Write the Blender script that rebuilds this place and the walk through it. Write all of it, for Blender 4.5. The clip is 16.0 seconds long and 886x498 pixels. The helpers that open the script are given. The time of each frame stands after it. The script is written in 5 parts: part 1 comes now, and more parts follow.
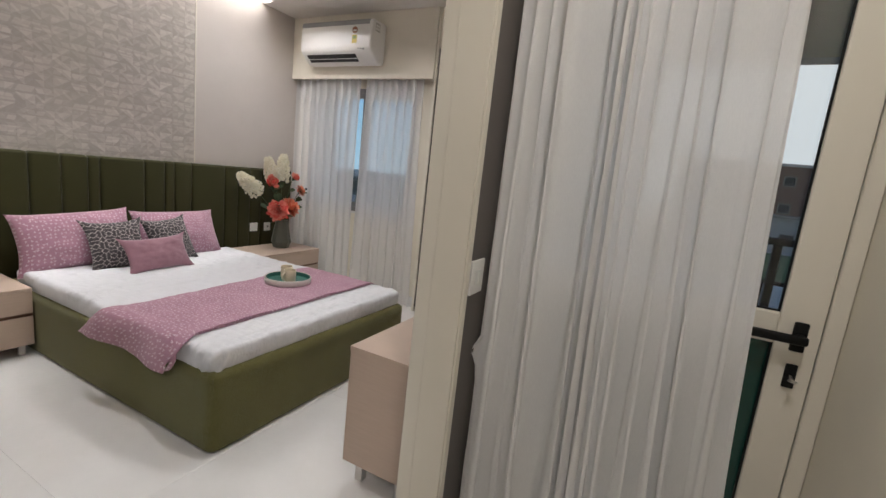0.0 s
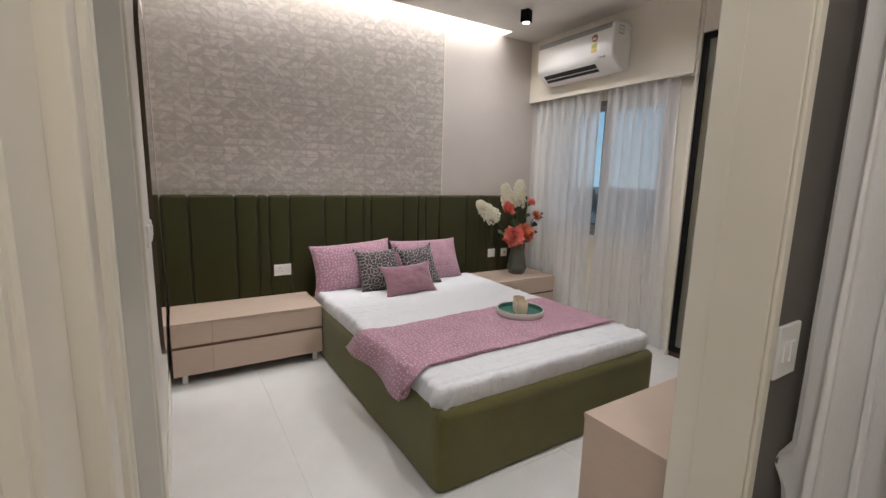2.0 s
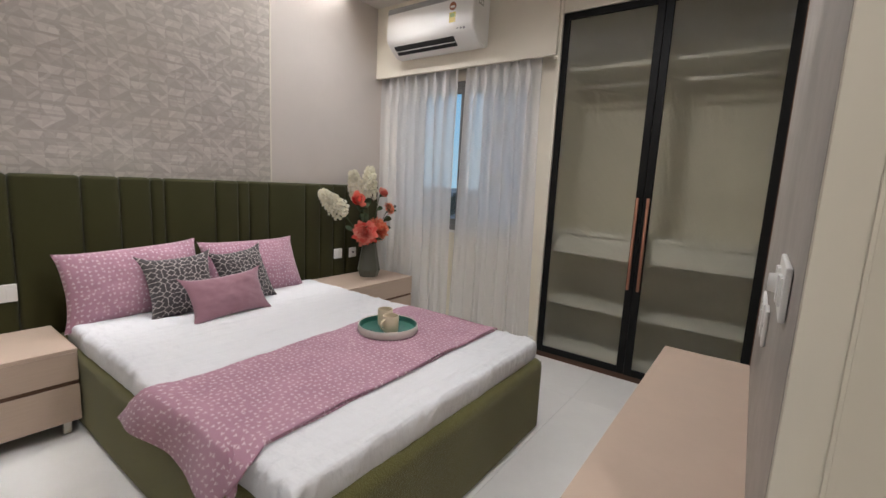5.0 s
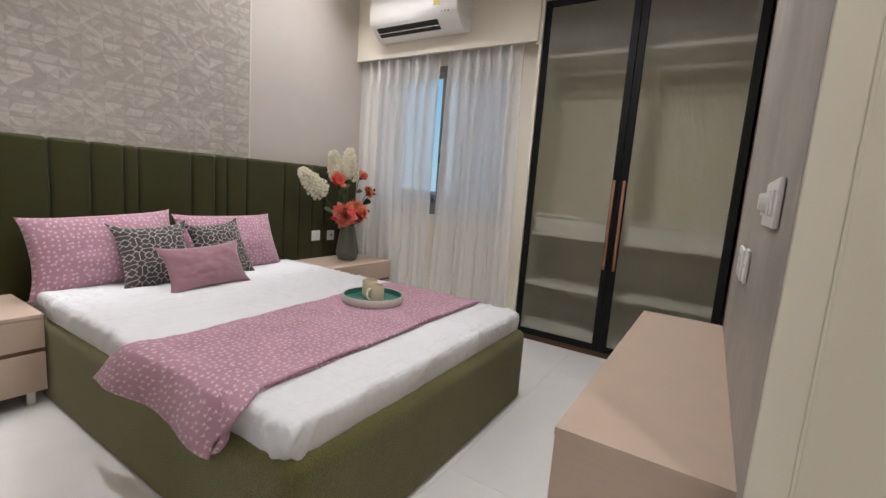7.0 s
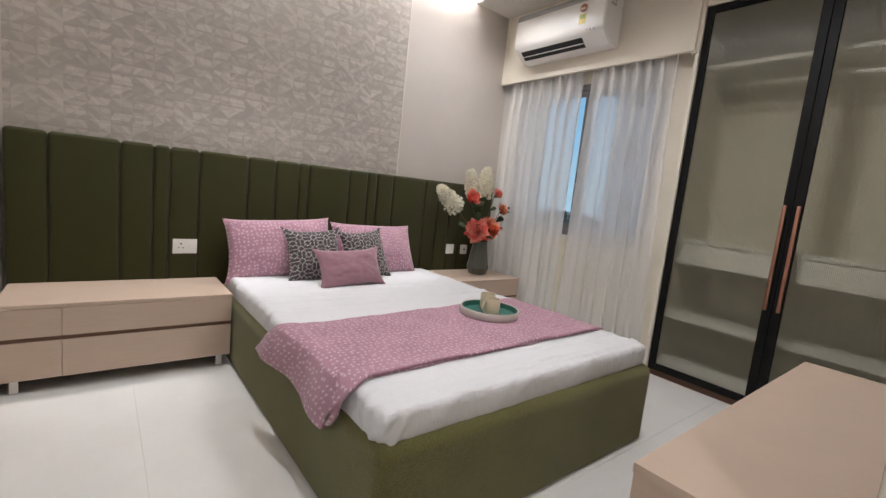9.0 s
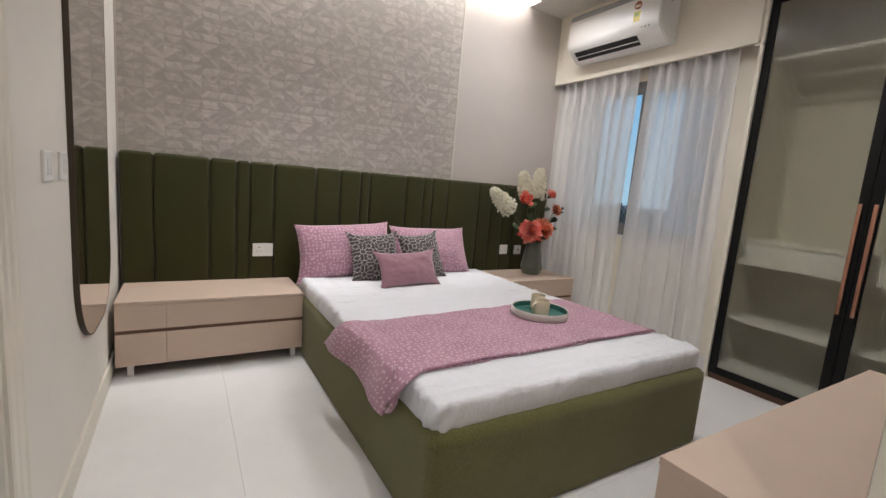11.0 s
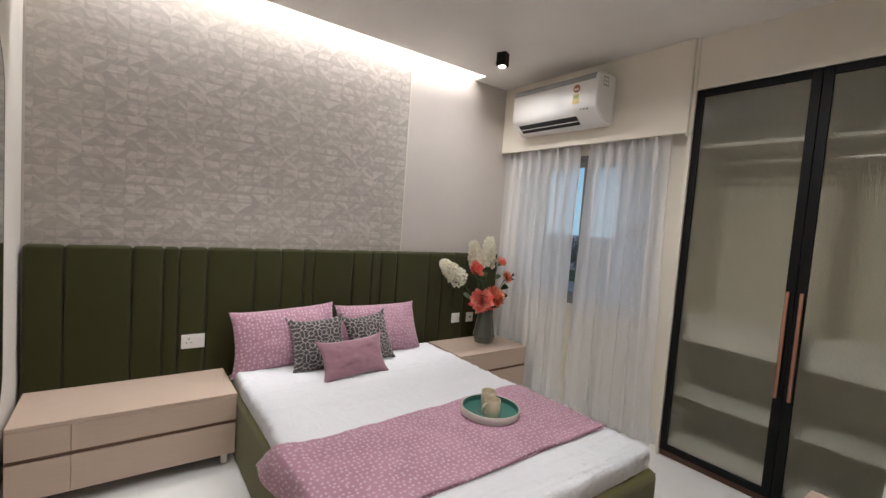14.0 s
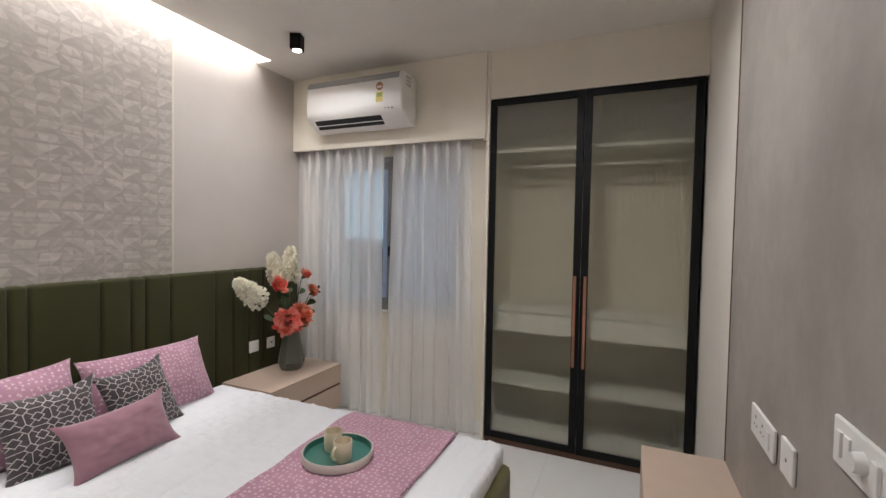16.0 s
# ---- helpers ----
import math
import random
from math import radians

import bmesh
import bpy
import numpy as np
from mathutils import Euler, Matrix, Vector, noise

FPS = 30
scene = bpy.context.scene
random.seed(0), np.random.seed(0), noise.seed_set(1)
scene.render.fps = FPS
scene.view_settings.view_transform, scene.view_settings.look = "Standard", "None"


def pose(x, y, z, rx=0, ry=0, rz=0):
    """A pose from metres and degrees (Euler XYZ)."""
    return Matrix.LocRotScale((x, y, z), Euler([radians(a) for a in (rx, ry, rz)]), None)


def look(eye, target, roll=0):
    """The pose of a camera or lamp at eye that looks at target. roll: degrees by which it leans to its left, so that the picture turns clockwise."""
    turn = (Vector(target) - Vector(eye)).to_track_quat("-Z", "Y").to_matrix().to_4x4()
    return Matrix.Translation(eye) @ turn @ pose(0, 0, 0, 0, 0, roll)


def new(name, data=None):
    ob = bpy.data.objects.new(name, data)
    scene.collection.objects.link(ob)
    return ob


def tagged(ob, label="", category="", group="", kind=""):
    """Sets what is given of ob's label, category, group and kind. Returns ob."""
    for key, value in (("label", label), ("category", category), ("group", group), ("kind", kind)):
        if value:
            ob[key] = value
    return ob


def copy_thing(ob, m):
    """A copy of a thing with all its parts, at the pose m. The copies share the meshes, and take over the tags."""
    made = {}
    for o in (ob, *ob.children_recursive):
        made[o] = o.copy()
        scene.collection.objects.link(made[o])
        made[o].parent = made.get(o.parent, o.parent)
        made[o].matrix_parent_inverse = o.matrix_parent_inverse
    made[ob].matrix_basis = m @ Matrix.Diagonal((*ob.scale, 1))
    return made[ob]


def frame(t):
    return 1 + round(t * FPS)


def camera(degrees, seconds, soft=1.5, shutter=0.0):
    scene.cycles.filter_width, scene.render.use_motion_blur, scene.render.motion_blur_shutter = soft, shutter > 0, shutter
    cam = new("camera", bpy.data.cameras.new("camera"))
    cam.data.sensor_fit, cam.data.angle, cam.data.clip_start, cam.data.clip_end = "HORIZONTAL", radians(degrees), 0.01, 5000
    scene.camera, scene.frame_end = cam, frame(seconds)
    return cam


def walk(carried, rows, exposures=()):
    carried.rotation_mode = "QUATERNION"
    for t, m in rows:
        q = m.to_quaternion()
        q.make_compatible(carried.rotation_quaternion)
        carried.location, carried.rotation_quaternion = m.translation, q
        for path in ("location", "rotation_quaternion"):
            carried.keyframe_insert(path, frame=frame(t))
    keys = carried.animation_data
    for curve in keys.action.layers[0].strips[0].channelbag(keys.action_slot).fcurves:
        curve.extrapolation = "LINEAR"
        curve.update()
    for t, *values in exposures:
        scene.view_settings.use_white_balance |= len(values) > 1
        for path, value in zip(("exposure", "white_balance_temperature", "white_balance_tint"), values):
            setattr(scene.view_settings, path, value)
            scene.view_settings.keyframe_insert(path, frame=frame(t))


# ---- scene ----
cam = camera(91.2, 16.0)
PATH = [
    (0, (3.765, 0.507, 1.316), (2.878, 2.268, 0.981), 6.3),
    (0.5, (3.728, 0.466, 1.315), (2.638, 2.117, 1.013), 4.4),
    (1, (3.709, 0.631, 1.325), (2.297, 2.014, 1.018), 2.6),
    (1.5, (3.65, 0.718, 1.327), (2.049, 1.873, 1.007), 2.2),
    (2, (3.591, 0.742, 1.337), (1.914, 1.785, 1.017), 1.5),
    (2.5, (3.443, 0.753, 1.322), (1.768, 1.797, 0.999), 1.6),
    (3, (3.320, 0.828, 1.32), (1.688, 1.939, 0.998), 1.8),
    (3.5, (3.238, 0.940, 1.321), (1.653, 2.118, 0.999), 2.1),
    (4, (3.165, 1.041, 1.299), (1.678, 2.342, 0.985), 2.3),
    (4.5, (3.031, 1.068, 1.27), (1.763, 2.583, 0.956), 1.6),
    (7, (2.961, 0.986, 1.071), (1.908, 2.663, 0.794), 4.3),
    (7.5, (2.993, 0.983, 1.057), (1.802, 2.567, 0.793), 4.9),
    (8, (3.025, 0.998, 1.058), (1.726, 2.496, 0.792), 5.4),
    (8.5, (3.05, 1.014, 1.069), (1.622, 2.395, 0.833), 5.5),
    (9, (3.084, 1.033, 1.067), (1.535, 2.275, 0.82), 6.0),
    (9.5, (3.129, 1.029, 1.055), (1.456, 2.089, 0.78), 6.7),
    (12, (3.205, 0.947, 1.25), (1.522, 1.99, 0.973), 3.8),
    (12.5, (3.198, 0.937, 1.331), (1.544, 2.041, 1.121), 4.0),
    (13, (3.18, 0.952, 1.368), (1.55, 2.096, 1.184), 4.1),
    (13.5, (3.143, 0.994, 1.417), (1.535, 2.173, 1.264), 4.2),
    (14, (3.117, 1.078, 1.452), (1.512, 2.264, 1.325), 4.2),
    (14.5, (3.086, 1.127, 1.445), (1.547, 2.402, 1.357), 3.6),
    (15, (2.961, 1.125, 1.429), (1.649, 2.633, 1.373), 2.5),
    (15.5, (2.754, 1.107, 1.442), (1.812, 2.871, 1.386), 1.6),
    (16, (2.674, 1.096, 1.453), (1.878, 2.93, 1.391), 1.1),
]
SKY, SPOT_W, PASSAGE_W, COVE_W, LED_GLOW = 0.085, 11.0, 12.6, 25.0, 4.0
EXPOSURES = [(0.0, -0.1), (1.5, -0.17), (2.5, -0.1), (3.0, -0.18), (3.5, -0.1), (4.5, -0.05), (7.0, 0.06), (9.5, 0.08), (12.0, -0.04), (13.5, -0.05), (14.5, 0.03), (15.0, 0.06), (15.5, -0.02), (16.0, -0.08)]

walk(cam, [(t, look(eye, target, roll)) for t, eye, target, roll in PATH], EXPOSURES)

# ---- world, daylight and lamps ----
world = bpy.data.worlds.new("world")
scene.world = world
world.use_nodes = True
wt = world.node_tree
sky = wt.nodes.new("ShaderNodeTexSky")
sky.sky_type = "NISHITA"
sky.sun_disc = False
sky.sun_elevation = radians(60)
sky.sun_rotation = radians(200)
sky.air_density, sky.dust_density, sky.ozone_density = 1.4, 0.3, 3.0
wt.nodes["Background"].inputs["Strength"].default_value = SKY
wt.links.new(sky.outputs["Color"], wt.nodes["Background"].inputs["Color"])


def lamp_data(name, kind, watts, colour, size=0.07, spread=180):
    d = bpy.data.lights.new(name, kind)
    d.energy, d.color = watts, colour
    if kind == "AREA":
        d.shape, d.size, d.spread = "DISK", size, radians(spread)
    return d


WARM = (0.985, 0.975, 1.0)
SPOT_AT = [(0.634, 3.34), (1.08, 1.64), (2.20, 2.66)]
# Third lamp is unseen: a wide fill added to brighten the wardrobe side.
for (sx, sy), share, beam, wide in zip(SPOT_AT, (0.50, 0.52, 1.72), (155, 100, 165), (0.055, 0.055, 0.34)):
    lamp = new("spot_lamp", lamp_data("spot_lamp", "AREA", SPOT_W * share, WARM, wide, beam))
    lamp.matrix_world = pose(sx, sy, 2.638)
# Unseen fills without a fitting, added to brighten the drape and door casing.
for hx, hy, share in [(3.75, -0.7, 0.7), (3.84, 1.00, 0.95)]:
    lamp = new("passage_lamp", lamp_data("passage_lamp", "AREA", PASSAGE_W * share, (1.0, 0.955, 0.93), 0.09, 170))
    lamp.matrix_world = pose(hx, hy, 2.70)
# Added unseen fill, standing in for cool daylight on the bathroom floor.
lamp = new("bathroom_lamp", lamp_data("bathroom_lamp", "AREA", 9.0, (0.82, 0.88, 1.0), 0.09, 170))
lamp.matrix_world = pose(2.4, -0.5, 2.38)
strip = bpy.data.lights.new("cove_lamp", "AREA")
strip.shape, strip.size, strip.size_y, strip.energy, strip.color = "RECTANGLE", 0.03, 2.86, COVE_W, (0.98, 0.975, 1.0)
strip.spread = radians(130)
lamp = new("cove_lamp", strip)
lamp.matrix_world = pose(0.115, 2.15, 2.905, 0, -20, 0)


# ---- materials ----
class Nodes:
    """A small builder of node materials."""

    def __init__(self, name):
        self.mat = bpy.data.materials.new(name)
        self.mat.use_nodes = True
        self.t = self.mat.node_tree
        self.out = self.t.nodes["Material Output"]
        self.bsdf = self.t.nodes["Principled BSDF"]

    def node(self, kind, **inputs):
        n = self.t.nodes.new(kind)
        for key, value in inputs.items():
            self.put(n.inputs[key.replace("_", " ")], value)
        return n

    def put(self, socket, value):
        if isinstance(value, bpy.types.NodeSocket):
            self.t.links.new(value, socket)
        else:
            socket.default_value = value

    def math(self, op, a, b=0.0, c=0.0):
        n = self.t.nodes.new("ShaderNodeMath")
        n.operation = op
        for i, v in enumerate((a, b, c)):
            self.put(n.inputs[i], v)
        return n.outputs[0]

    def mix(self, f, a, b):
        n = self.t.nodes.new("ShaderNodeMix")
        n.data_type = "RGBA"
        self.put(n.inputs["Factor"], f)
        for key, v in (("A", a), ("B", b)):
            sock = [s for s in n.inputs if s.name == key and s.type == "RGBA"][0]
            self.put(sock, (*v, 1) if isinstance(v, tuple) and len(v) == 3 else v)
        return [s for s in n.outputs if s.type == "RGBA"][0]

    def coords(self, which="Object"):
        return self.t.nodes.new("ShaderNodeTexCoord").outputs[which]

    def noise(self, scale, detail=4.0, rough=0.55, vec=None, stretch=None):
        vec = vec or self.coords()
        if stretch:
            m = self.t.nodes.new("ShaderNodeMapping")
            m.inputs["Scale"].default_value = stretch
            self.put(m.inputs["Vector"], vec)
            vec = m.outputs[0]
        n = self.node("ShaderNodeTexNoise", Scale=scale, Detail=detail, Roughness=rough)
        self.put(n.inputs["Vector"], vec)
        return n.outputs["Fac"]

    def ramp(self, f, lo, hi):
        n = self.node("ShaderNodeMapRange")
        n.interpolation_type = "SMOOTHSTEP"
        self.put(n.inputs["Value"], f)
        n.inputs["From Min"].default_value, n.inputs["From Max"].default_value = lo, hi
        return n.outputs[0]

    def bump(self, height, strength, distance=0.01, normal=None):
        n = self.node("ShaderNodeBump", Strength=strength, Distance=distance)
        self.put(n.inputs["Height"], height)
        if normal:
            self.put(n.inputs["Normal"], normal)
        self.put(self.bsdf.inputs["Normal"], n.outputs[0])
        return n.outputs[0]

    def set(self, **inputs):
        for key, value in inputs.items():
            self.put(self.bsdf.inputs[key.replace("_", " ")], (*value, 1) if isinstance(value, tuple) and len(value) == 3 else value)
        return self

    def random(self):
        return self.t.nodes.new("ShaderNodeObjectInfo").outputs["Random"]


def dark(c, f):
    return tuple(v * f for v in c)


def painted(name, colour, rough=0.6, grain=0.05, bump=0.06, coat=0.0):
    """Rolled paint: faint mottling and orange-peel."""
    m = Nodes(name)
    f = m.noise(1.7, 5)
    g = m.noise(160, 2)
    m.set(Base_Color=m.mix(m.ramp(f, 0.3, 0.7), dark(colour, 1 - grain), dark(colour, 1 + grain * 0.4)), Roughness=m.math("MULTIPLY_ADD", f, 0.12, rough - 0.06))
    m.bump(g, bump, 0.001)
    if coat:
        m.set(Coat_Weight=coat)
    return m.mat


def fabric(name, colour, scale=900, rough=0.95, vary=0.18, sheen=0.25, lump=0.0, lump_scale=90):
    m = Nodes(name)
    f = m.noise(6, 5)
    g = m.noise(scale, 2)
    base = m.mix(m.ramp(f, 0.3, 0.72), dark(colour, 1 - vary), dark(colour, 1 + vary * 0.6))
    base = m.mix(m.math("MULTIPLY", m.ramp(g, 0.3, 0.75), 0.5), dark(colour, 1 - vary * 1.6), base)
    m.set(Base_Color=base, Roughness=rough, Sheen_Weight=sheen, Sheen_Roughness=0.5, Specular_IOR_Level=0.2)
    h = g
    if lump:
        h = m.math("ADD", m.math("MULTIPLY", m.noise(lump_scale, 4, 0.7), lump), g)
    m.bump(h, 0.5, 0.003 if lump else 0.001)
    return m.mat


def laminate(name, colour, rough=0.42, stretch=(1.0, 1.0, 14.0)):
    """Matt laminate with a fine straight grain."""
    m = Nodes(name)
    f = m.noise(9, 6, 0.6, stretch=stretch)
    g = m.noise(1.3, 3)
    c = m.mix(m.ramp(f, 0.3, 0.7), dark(colour, 0.965), dark(colour, 1.025))
    c = m.mix(m.math("MULTIPLY", m.ramp(g, 0.35, 0.7), 0.35), c, dark(colour, 0.94))
    m.set(Base_Color=c, Roughness=m.math("MULTIPLY_ADD", f, 0.12, rough - 0.06), Specular_IOR_Level=0.4)
    m.bump(f, 0.04, 0.001)
    return m.mat


def plain(name, colour, rough=0.5, metal=0.0, wear=0.06):
    m = Nodes(name)
    f = m.noise(14, 4)
    m.set(Base_Color=m.mix(f, dark(colour, 1 - wear), dark(colour, 1 + wear)), Roughness=m.math("MULTIPLY_ADD", f, 0.14, rough - 0.07), Metallic=metal)
    return m.mat


def glow(name, colour, strength):
    m = Nodes(name)
    m.set(Base_Color=(0.8, 0.8, 0.8), Emission_Color=colour, Emission_Strength=strength)
    return m.mat


def uv_pair(m):
    sep = m.node("ShaderNodeSeparateXYZ")
    m.put(sep.inputs[0], m.coords("UV"))
    return sep.outputs["X"], sep.outputs["Y"]


def wallpaper():
    """Tone-on-tone geometric paper: triangles, bars and diamonds in a repeating grid of cells."""
    m = Nodes("geometric_wallpaper")
    sep = m.node("ShaderNodeSeparateXYZ")
    m.put(sep.inputs[0], m.coords())
    y, z = sep.outputs["Y"], sep.outputs["Z"]

    def layer(cell, tall, repeat, seed):
        u, v = m.math("DIVIDE", y, cell), m.math("DIVIDE", m.math("ADD", z, seed), tall)
        iu, iv = m.math("FLOOR", u), m.math("FLOOR", v)
        fu, fv = m.math("SUBTRACT", m.math("FRACT", u), 0.5), m.math("SUBTRACT", m.math("FRACT", v), 0.5)
        comb = m.node("ShaderNodeCombineXYZ")
        m.put(comb.inputs[0], m.math("FLOORED_MODULO", iu, repeat))
        m.put(comb.inputs[1], m.math("FLOORED_MODULO", iv, repeat))
        comb.inputs[2].default_value = seed
        w = m.t.nodes.new("ShaderNodeTexWhiteNoise")
        m.put(w.inputs["Vector"], comb.outputs[0])
        col = m.node("ShaderNodeSeparateColor")
        m.put(col.inputs[0], w.outputs["Color"])
        r, g, b = col.outputs
        sg = m.math("SUBTRACT", m.math("MULTIPLY", m.math("GREATER_THAN", g, 0.5), 2.0), 1.0)
        tri = m.math("GREATER_THAN", m.math("MULTIPLY_ADD", fu, sg, fv), 0.02)
        bar = m.math("MULTIPLY", m.math("LESS_THAN", m.math("ABSOLUTE", fv), 0.30), m.math("LESS_THAN", m.math("ABSOLUTE", m.math("ADD", m.math("MULTIPLY", m.math("MULTIPLY", fv, sg), 0.35), fu)), 0.42))
        dia = m.math("LESS_THAN", m.math("ABSOLUTE", m.math("MULTIPLY_ADD", fu, sg, fv)), 0.22)
        a = m.math("LESS_THAN", b, 0.46)
        c = m.math("GREATER_THAN", b, 0.82)
        mid = m.math("SUBTRACT", 1.0, m.math("ADD", a, c))
        shape = m.math("ADD", m.math("ADD", m.math("MULTIPLY", tri, a), m.math("MULTIPLY", bar, mid)), m.math("MULTIPLY", dia, c))
        ground_tone = m.math("MULTIPLY", m.math("FRACT", m.math("MULTIPLY", r, 7.13)), 0.30)
        fill = m.math("MULTIPLY", shape, m.math("MULTIPLY_ADD", r, 0.70, 0.32))
        return m.math("MULTIPLY_ADD", m.math("SUBTRACT", 1.0, shape), ground_tone, fill)

    s = m.math("ADD", m.math("MULTIPLY", layer(0.098, 0.066, 6.0, 0.31), 0.44), m.math("MULTIPLY", layer(0.049, 0.047, 11.0, 1.7), 0.36))
    n = m.noise(28, 6, 0.7)
    wash = m.noise(2.2, 3)
    s = m.math("MULTIPLY_ADD", m.math("SUBTRACT", n, 0.5), 0.35, s)
    c = m.mix(m.ramp(s, 0.0, 0.85), (0.392, 0.350, 0.318), (0.585, 0.537, 0.493))
    c = m.mix(m.math("MULTIPLY", m.ramp(wash, 0.4, 0.7), 0.25), c, (0.46, 0.43, 0.36))
    m.set(Base_Color=c, Roughness=m.math("MULTIPLY_ADD", s, -0.12, 0.68), Specular_IOR_Level=0.35)
    m.bump(m.math("ADD", s, m.math("MULTIPLY", m.noise(240, 2), 0.4)), 0.15, 0.0015)
    return m.mat


def sprig_cloth():
    """Mauve cotton with small white sprigs."""
    m = Nodes("mauve_sprig_cotton")
    uv = m.coords("UV")
    sc = 41.0
    vor = m.node("ShaderNodeTexVoronoi", Scale=sc, Randomness=0.62)
    vor.voronoi_dimensions = "2D"
    m.put(vor.inputs["Vector"], uv)
    sub = m.node("ShaderNodeVectorMath")
    sub.operation = "SUBTRACT"
    m.put(sub.inputs[0], uv)
    m.put(sub.inputs[1], vor.outputs["Position"])
    rot = m.node("ShaderNodeVectorRotate")
    rot.rotation_type = "Z_AXIS"
    m.put(rot.inputs["Vector"], sub.outputs[0])
    col = m.node("ShaderNodeSeparateColor")
    m.put(col.inputs[0], vor.outputs["Color"])
    m.put(rot.inputs["Angle"], m.math("MULTIPLY", col.outputs[0], 6.28))
    s = m.node("ShaderNodeSeparateXYZ")
    m.put(s.inputs[0], rot.outputs[0])
    u, v = m.math("MULTIPLY", s.outputs[0], sc), m.math("MULTIPLY", s.outputs[1], sc)
    au = m.math("ABSOLUTE", u)
    leaf = m.math("ABSOLUTE", m.math("SUBTRACT", au, m.math("MULTIPLY_ADD", v, 0.62, 0.08)))
    inside = m.math("LESS_THAN", m.math("ABSOLUTE", v), 0.24)
    near = m.math("LESS_THAN", au, 0.25)
    mask = m.math("MULTIPLY", m.math("MULTIPLY", m.math("LESS_THAN", leaf, 0.075), inside), near)
    stem = m.math("MULTIPLY", m.math("LESS_THAN", au, 0.035), inside)
    mask = m.math("MAXIMUM", mask, stem)
    weave = m.noise(700, 2, vec=uv)
    wash = m.noise(5, 4)
    c = m.mix(m.ramp(wash, 0.3, 0.7), (0.360, 0.192, 0.250), (0.425, 0.235, 0.300))
    c = m.mix(m.math("MULTIPLY", mask, 0.62), c, (0.74, 0.62, 0.65))
    m.set(Base_Color=c, Roughness=0.92, Sheen_Weight=0.2, Specular_IOR_Level=0.2)
    m.bump(m.math("ADD", weave, m.math("MULTIPLY", m.noise(60, 4), 1.5)), 0.35, 0.002)
    return m.mat


def lattice_cloth():
    """Charcoal cloth with a white interlaced lattice of lines."""
    m = Nodes("charcoal_lattice_cloth")
    u0, v0 = uv_pair(m)
    u, v = m.math("DIVIDE", u0, 0.088), m.math("DIVIDE", v0, 0.080)
    p = m.math("ABSOLUTE", m.math("SUBTRACT", m.math("FRACT", u), 0.5))
    q = m.math("ABSOLUTE", m.math("SUBTRACT", m.math("FRACT", v), 0.5))

    def near(value, goal, w):
        return m.math("LESS_THAN", m.math("ABSOLUTE", m.math("SUBTRACT", value, goal)), w)

    both = m.math("ADD", p, q)
    diamond = near(both, 0.255, 0.028)
    corner = near(both, 0.745, 0.028)
    linked = m.math("MULTIPLY", m.math("LESS_THAN", m.math("ABSOLUTE", m.math("SUBTRACT", p, q)), 0.026), m.math("LESS_THAN", m.math("ABSOLUTE", m.math("SUBTRACT", both, 0.5)), 0.245))
    cross = m.math("MULTIPLY", m.math("LESS_THAN", m.math("MINIMUM", p, q), 0.018), m.math("GREATER_THAN", both, 0.255))
    lines = m.math("MAXIMUM", m.math("MAXIMUM", diamond, corner), m.math("MAXIMUM", cross, linked))
    fray = m.noise(300, 2)
    lines = m.math("MULTIPLY", lines, m.ramp(fray, 0.25, 0.5))
    c = m.mix(lines, m.mix(m.noise(40, 4), (0.045, 0.038, 0.040), (0.085, 0.075, 0.078)), (0.50, 0.45, 0.42))
    m.set(Base_Color=c, Roughness=0.9, Sheen_Weight=0.15, Specular_IOR_Level=0.2)
    m.bump(m.math("ADD", m.math("MULTIPLY", lines, 1.5), m.noise(800, 2)), 0.4, 0.0015)
    return m.mat


def sheer(name, clear, colour, through_share=0.5, weave=420):
    """Sheer voile: part open weave, part cloth that lets light through."""
    m = Nodes(name)
    tr = m.t.nodes.new("ShaderNodeBsdfTransparent")
    tl = m.t.nodes.new("ShaderNodeBsdfTranslucent")
    df = m.t.nodes.new("ShaderNodeBsdfDiffuse")
    for n in (tl, df):
        n.inputs["Color"].default_value = (*colour, 1)
    cloth = m.t.nodes.new("ShaderNodeMixShader")
    cloth.inputs[0].default_value = through_share
    m.put(cloth.inputs[1], df.outputs[0])
    m.put(cloth.inputs[2], tl.outputs[0])
    mixed = m.t.nodes.new("ShaderNodeMixShader")
    f = m.noise(weave, 2, stretch=(1, 1, 0.15))
    m.put(mixed.inputs[0], m.math("MULTIPLY_ADD", f, 0.10, 1.0 - clear - 0.05))
    m.put(mixed.inputs[1], tr.outputs[0])
    m.put(mixed.inputs[2], cloth.outputs[0])
    m.t.nodes.remove(m.bsdf)
    m.put(m.out.inputs["Surface"], mixed.outputs[0])
    return m.mat


def floor_tile():
    m = Nodes("vitrified_floor_tile")
    f, g = m.noise(2.3, 6, 0.65), m.noise(30, 5)
    r = m.random()
    c = m.mix(m.ramp(f, 0.35, 0.7), (0.755, 0.74, 0.715), (0.81, 0.795, 0.77))
    c = m.mix(m.math("MULTIPLY", r, 0.25), c, (0.765, 0.75, 0.725))
    m.set(Base_Color=c, Roughness=m.math("MULTIPLY_ADD", g, 0.10, 0.20), Specular_IOR_Level=0.5)
    m.bump(m.noise(5, 2), 0.015, 0.002)
    return m.mat


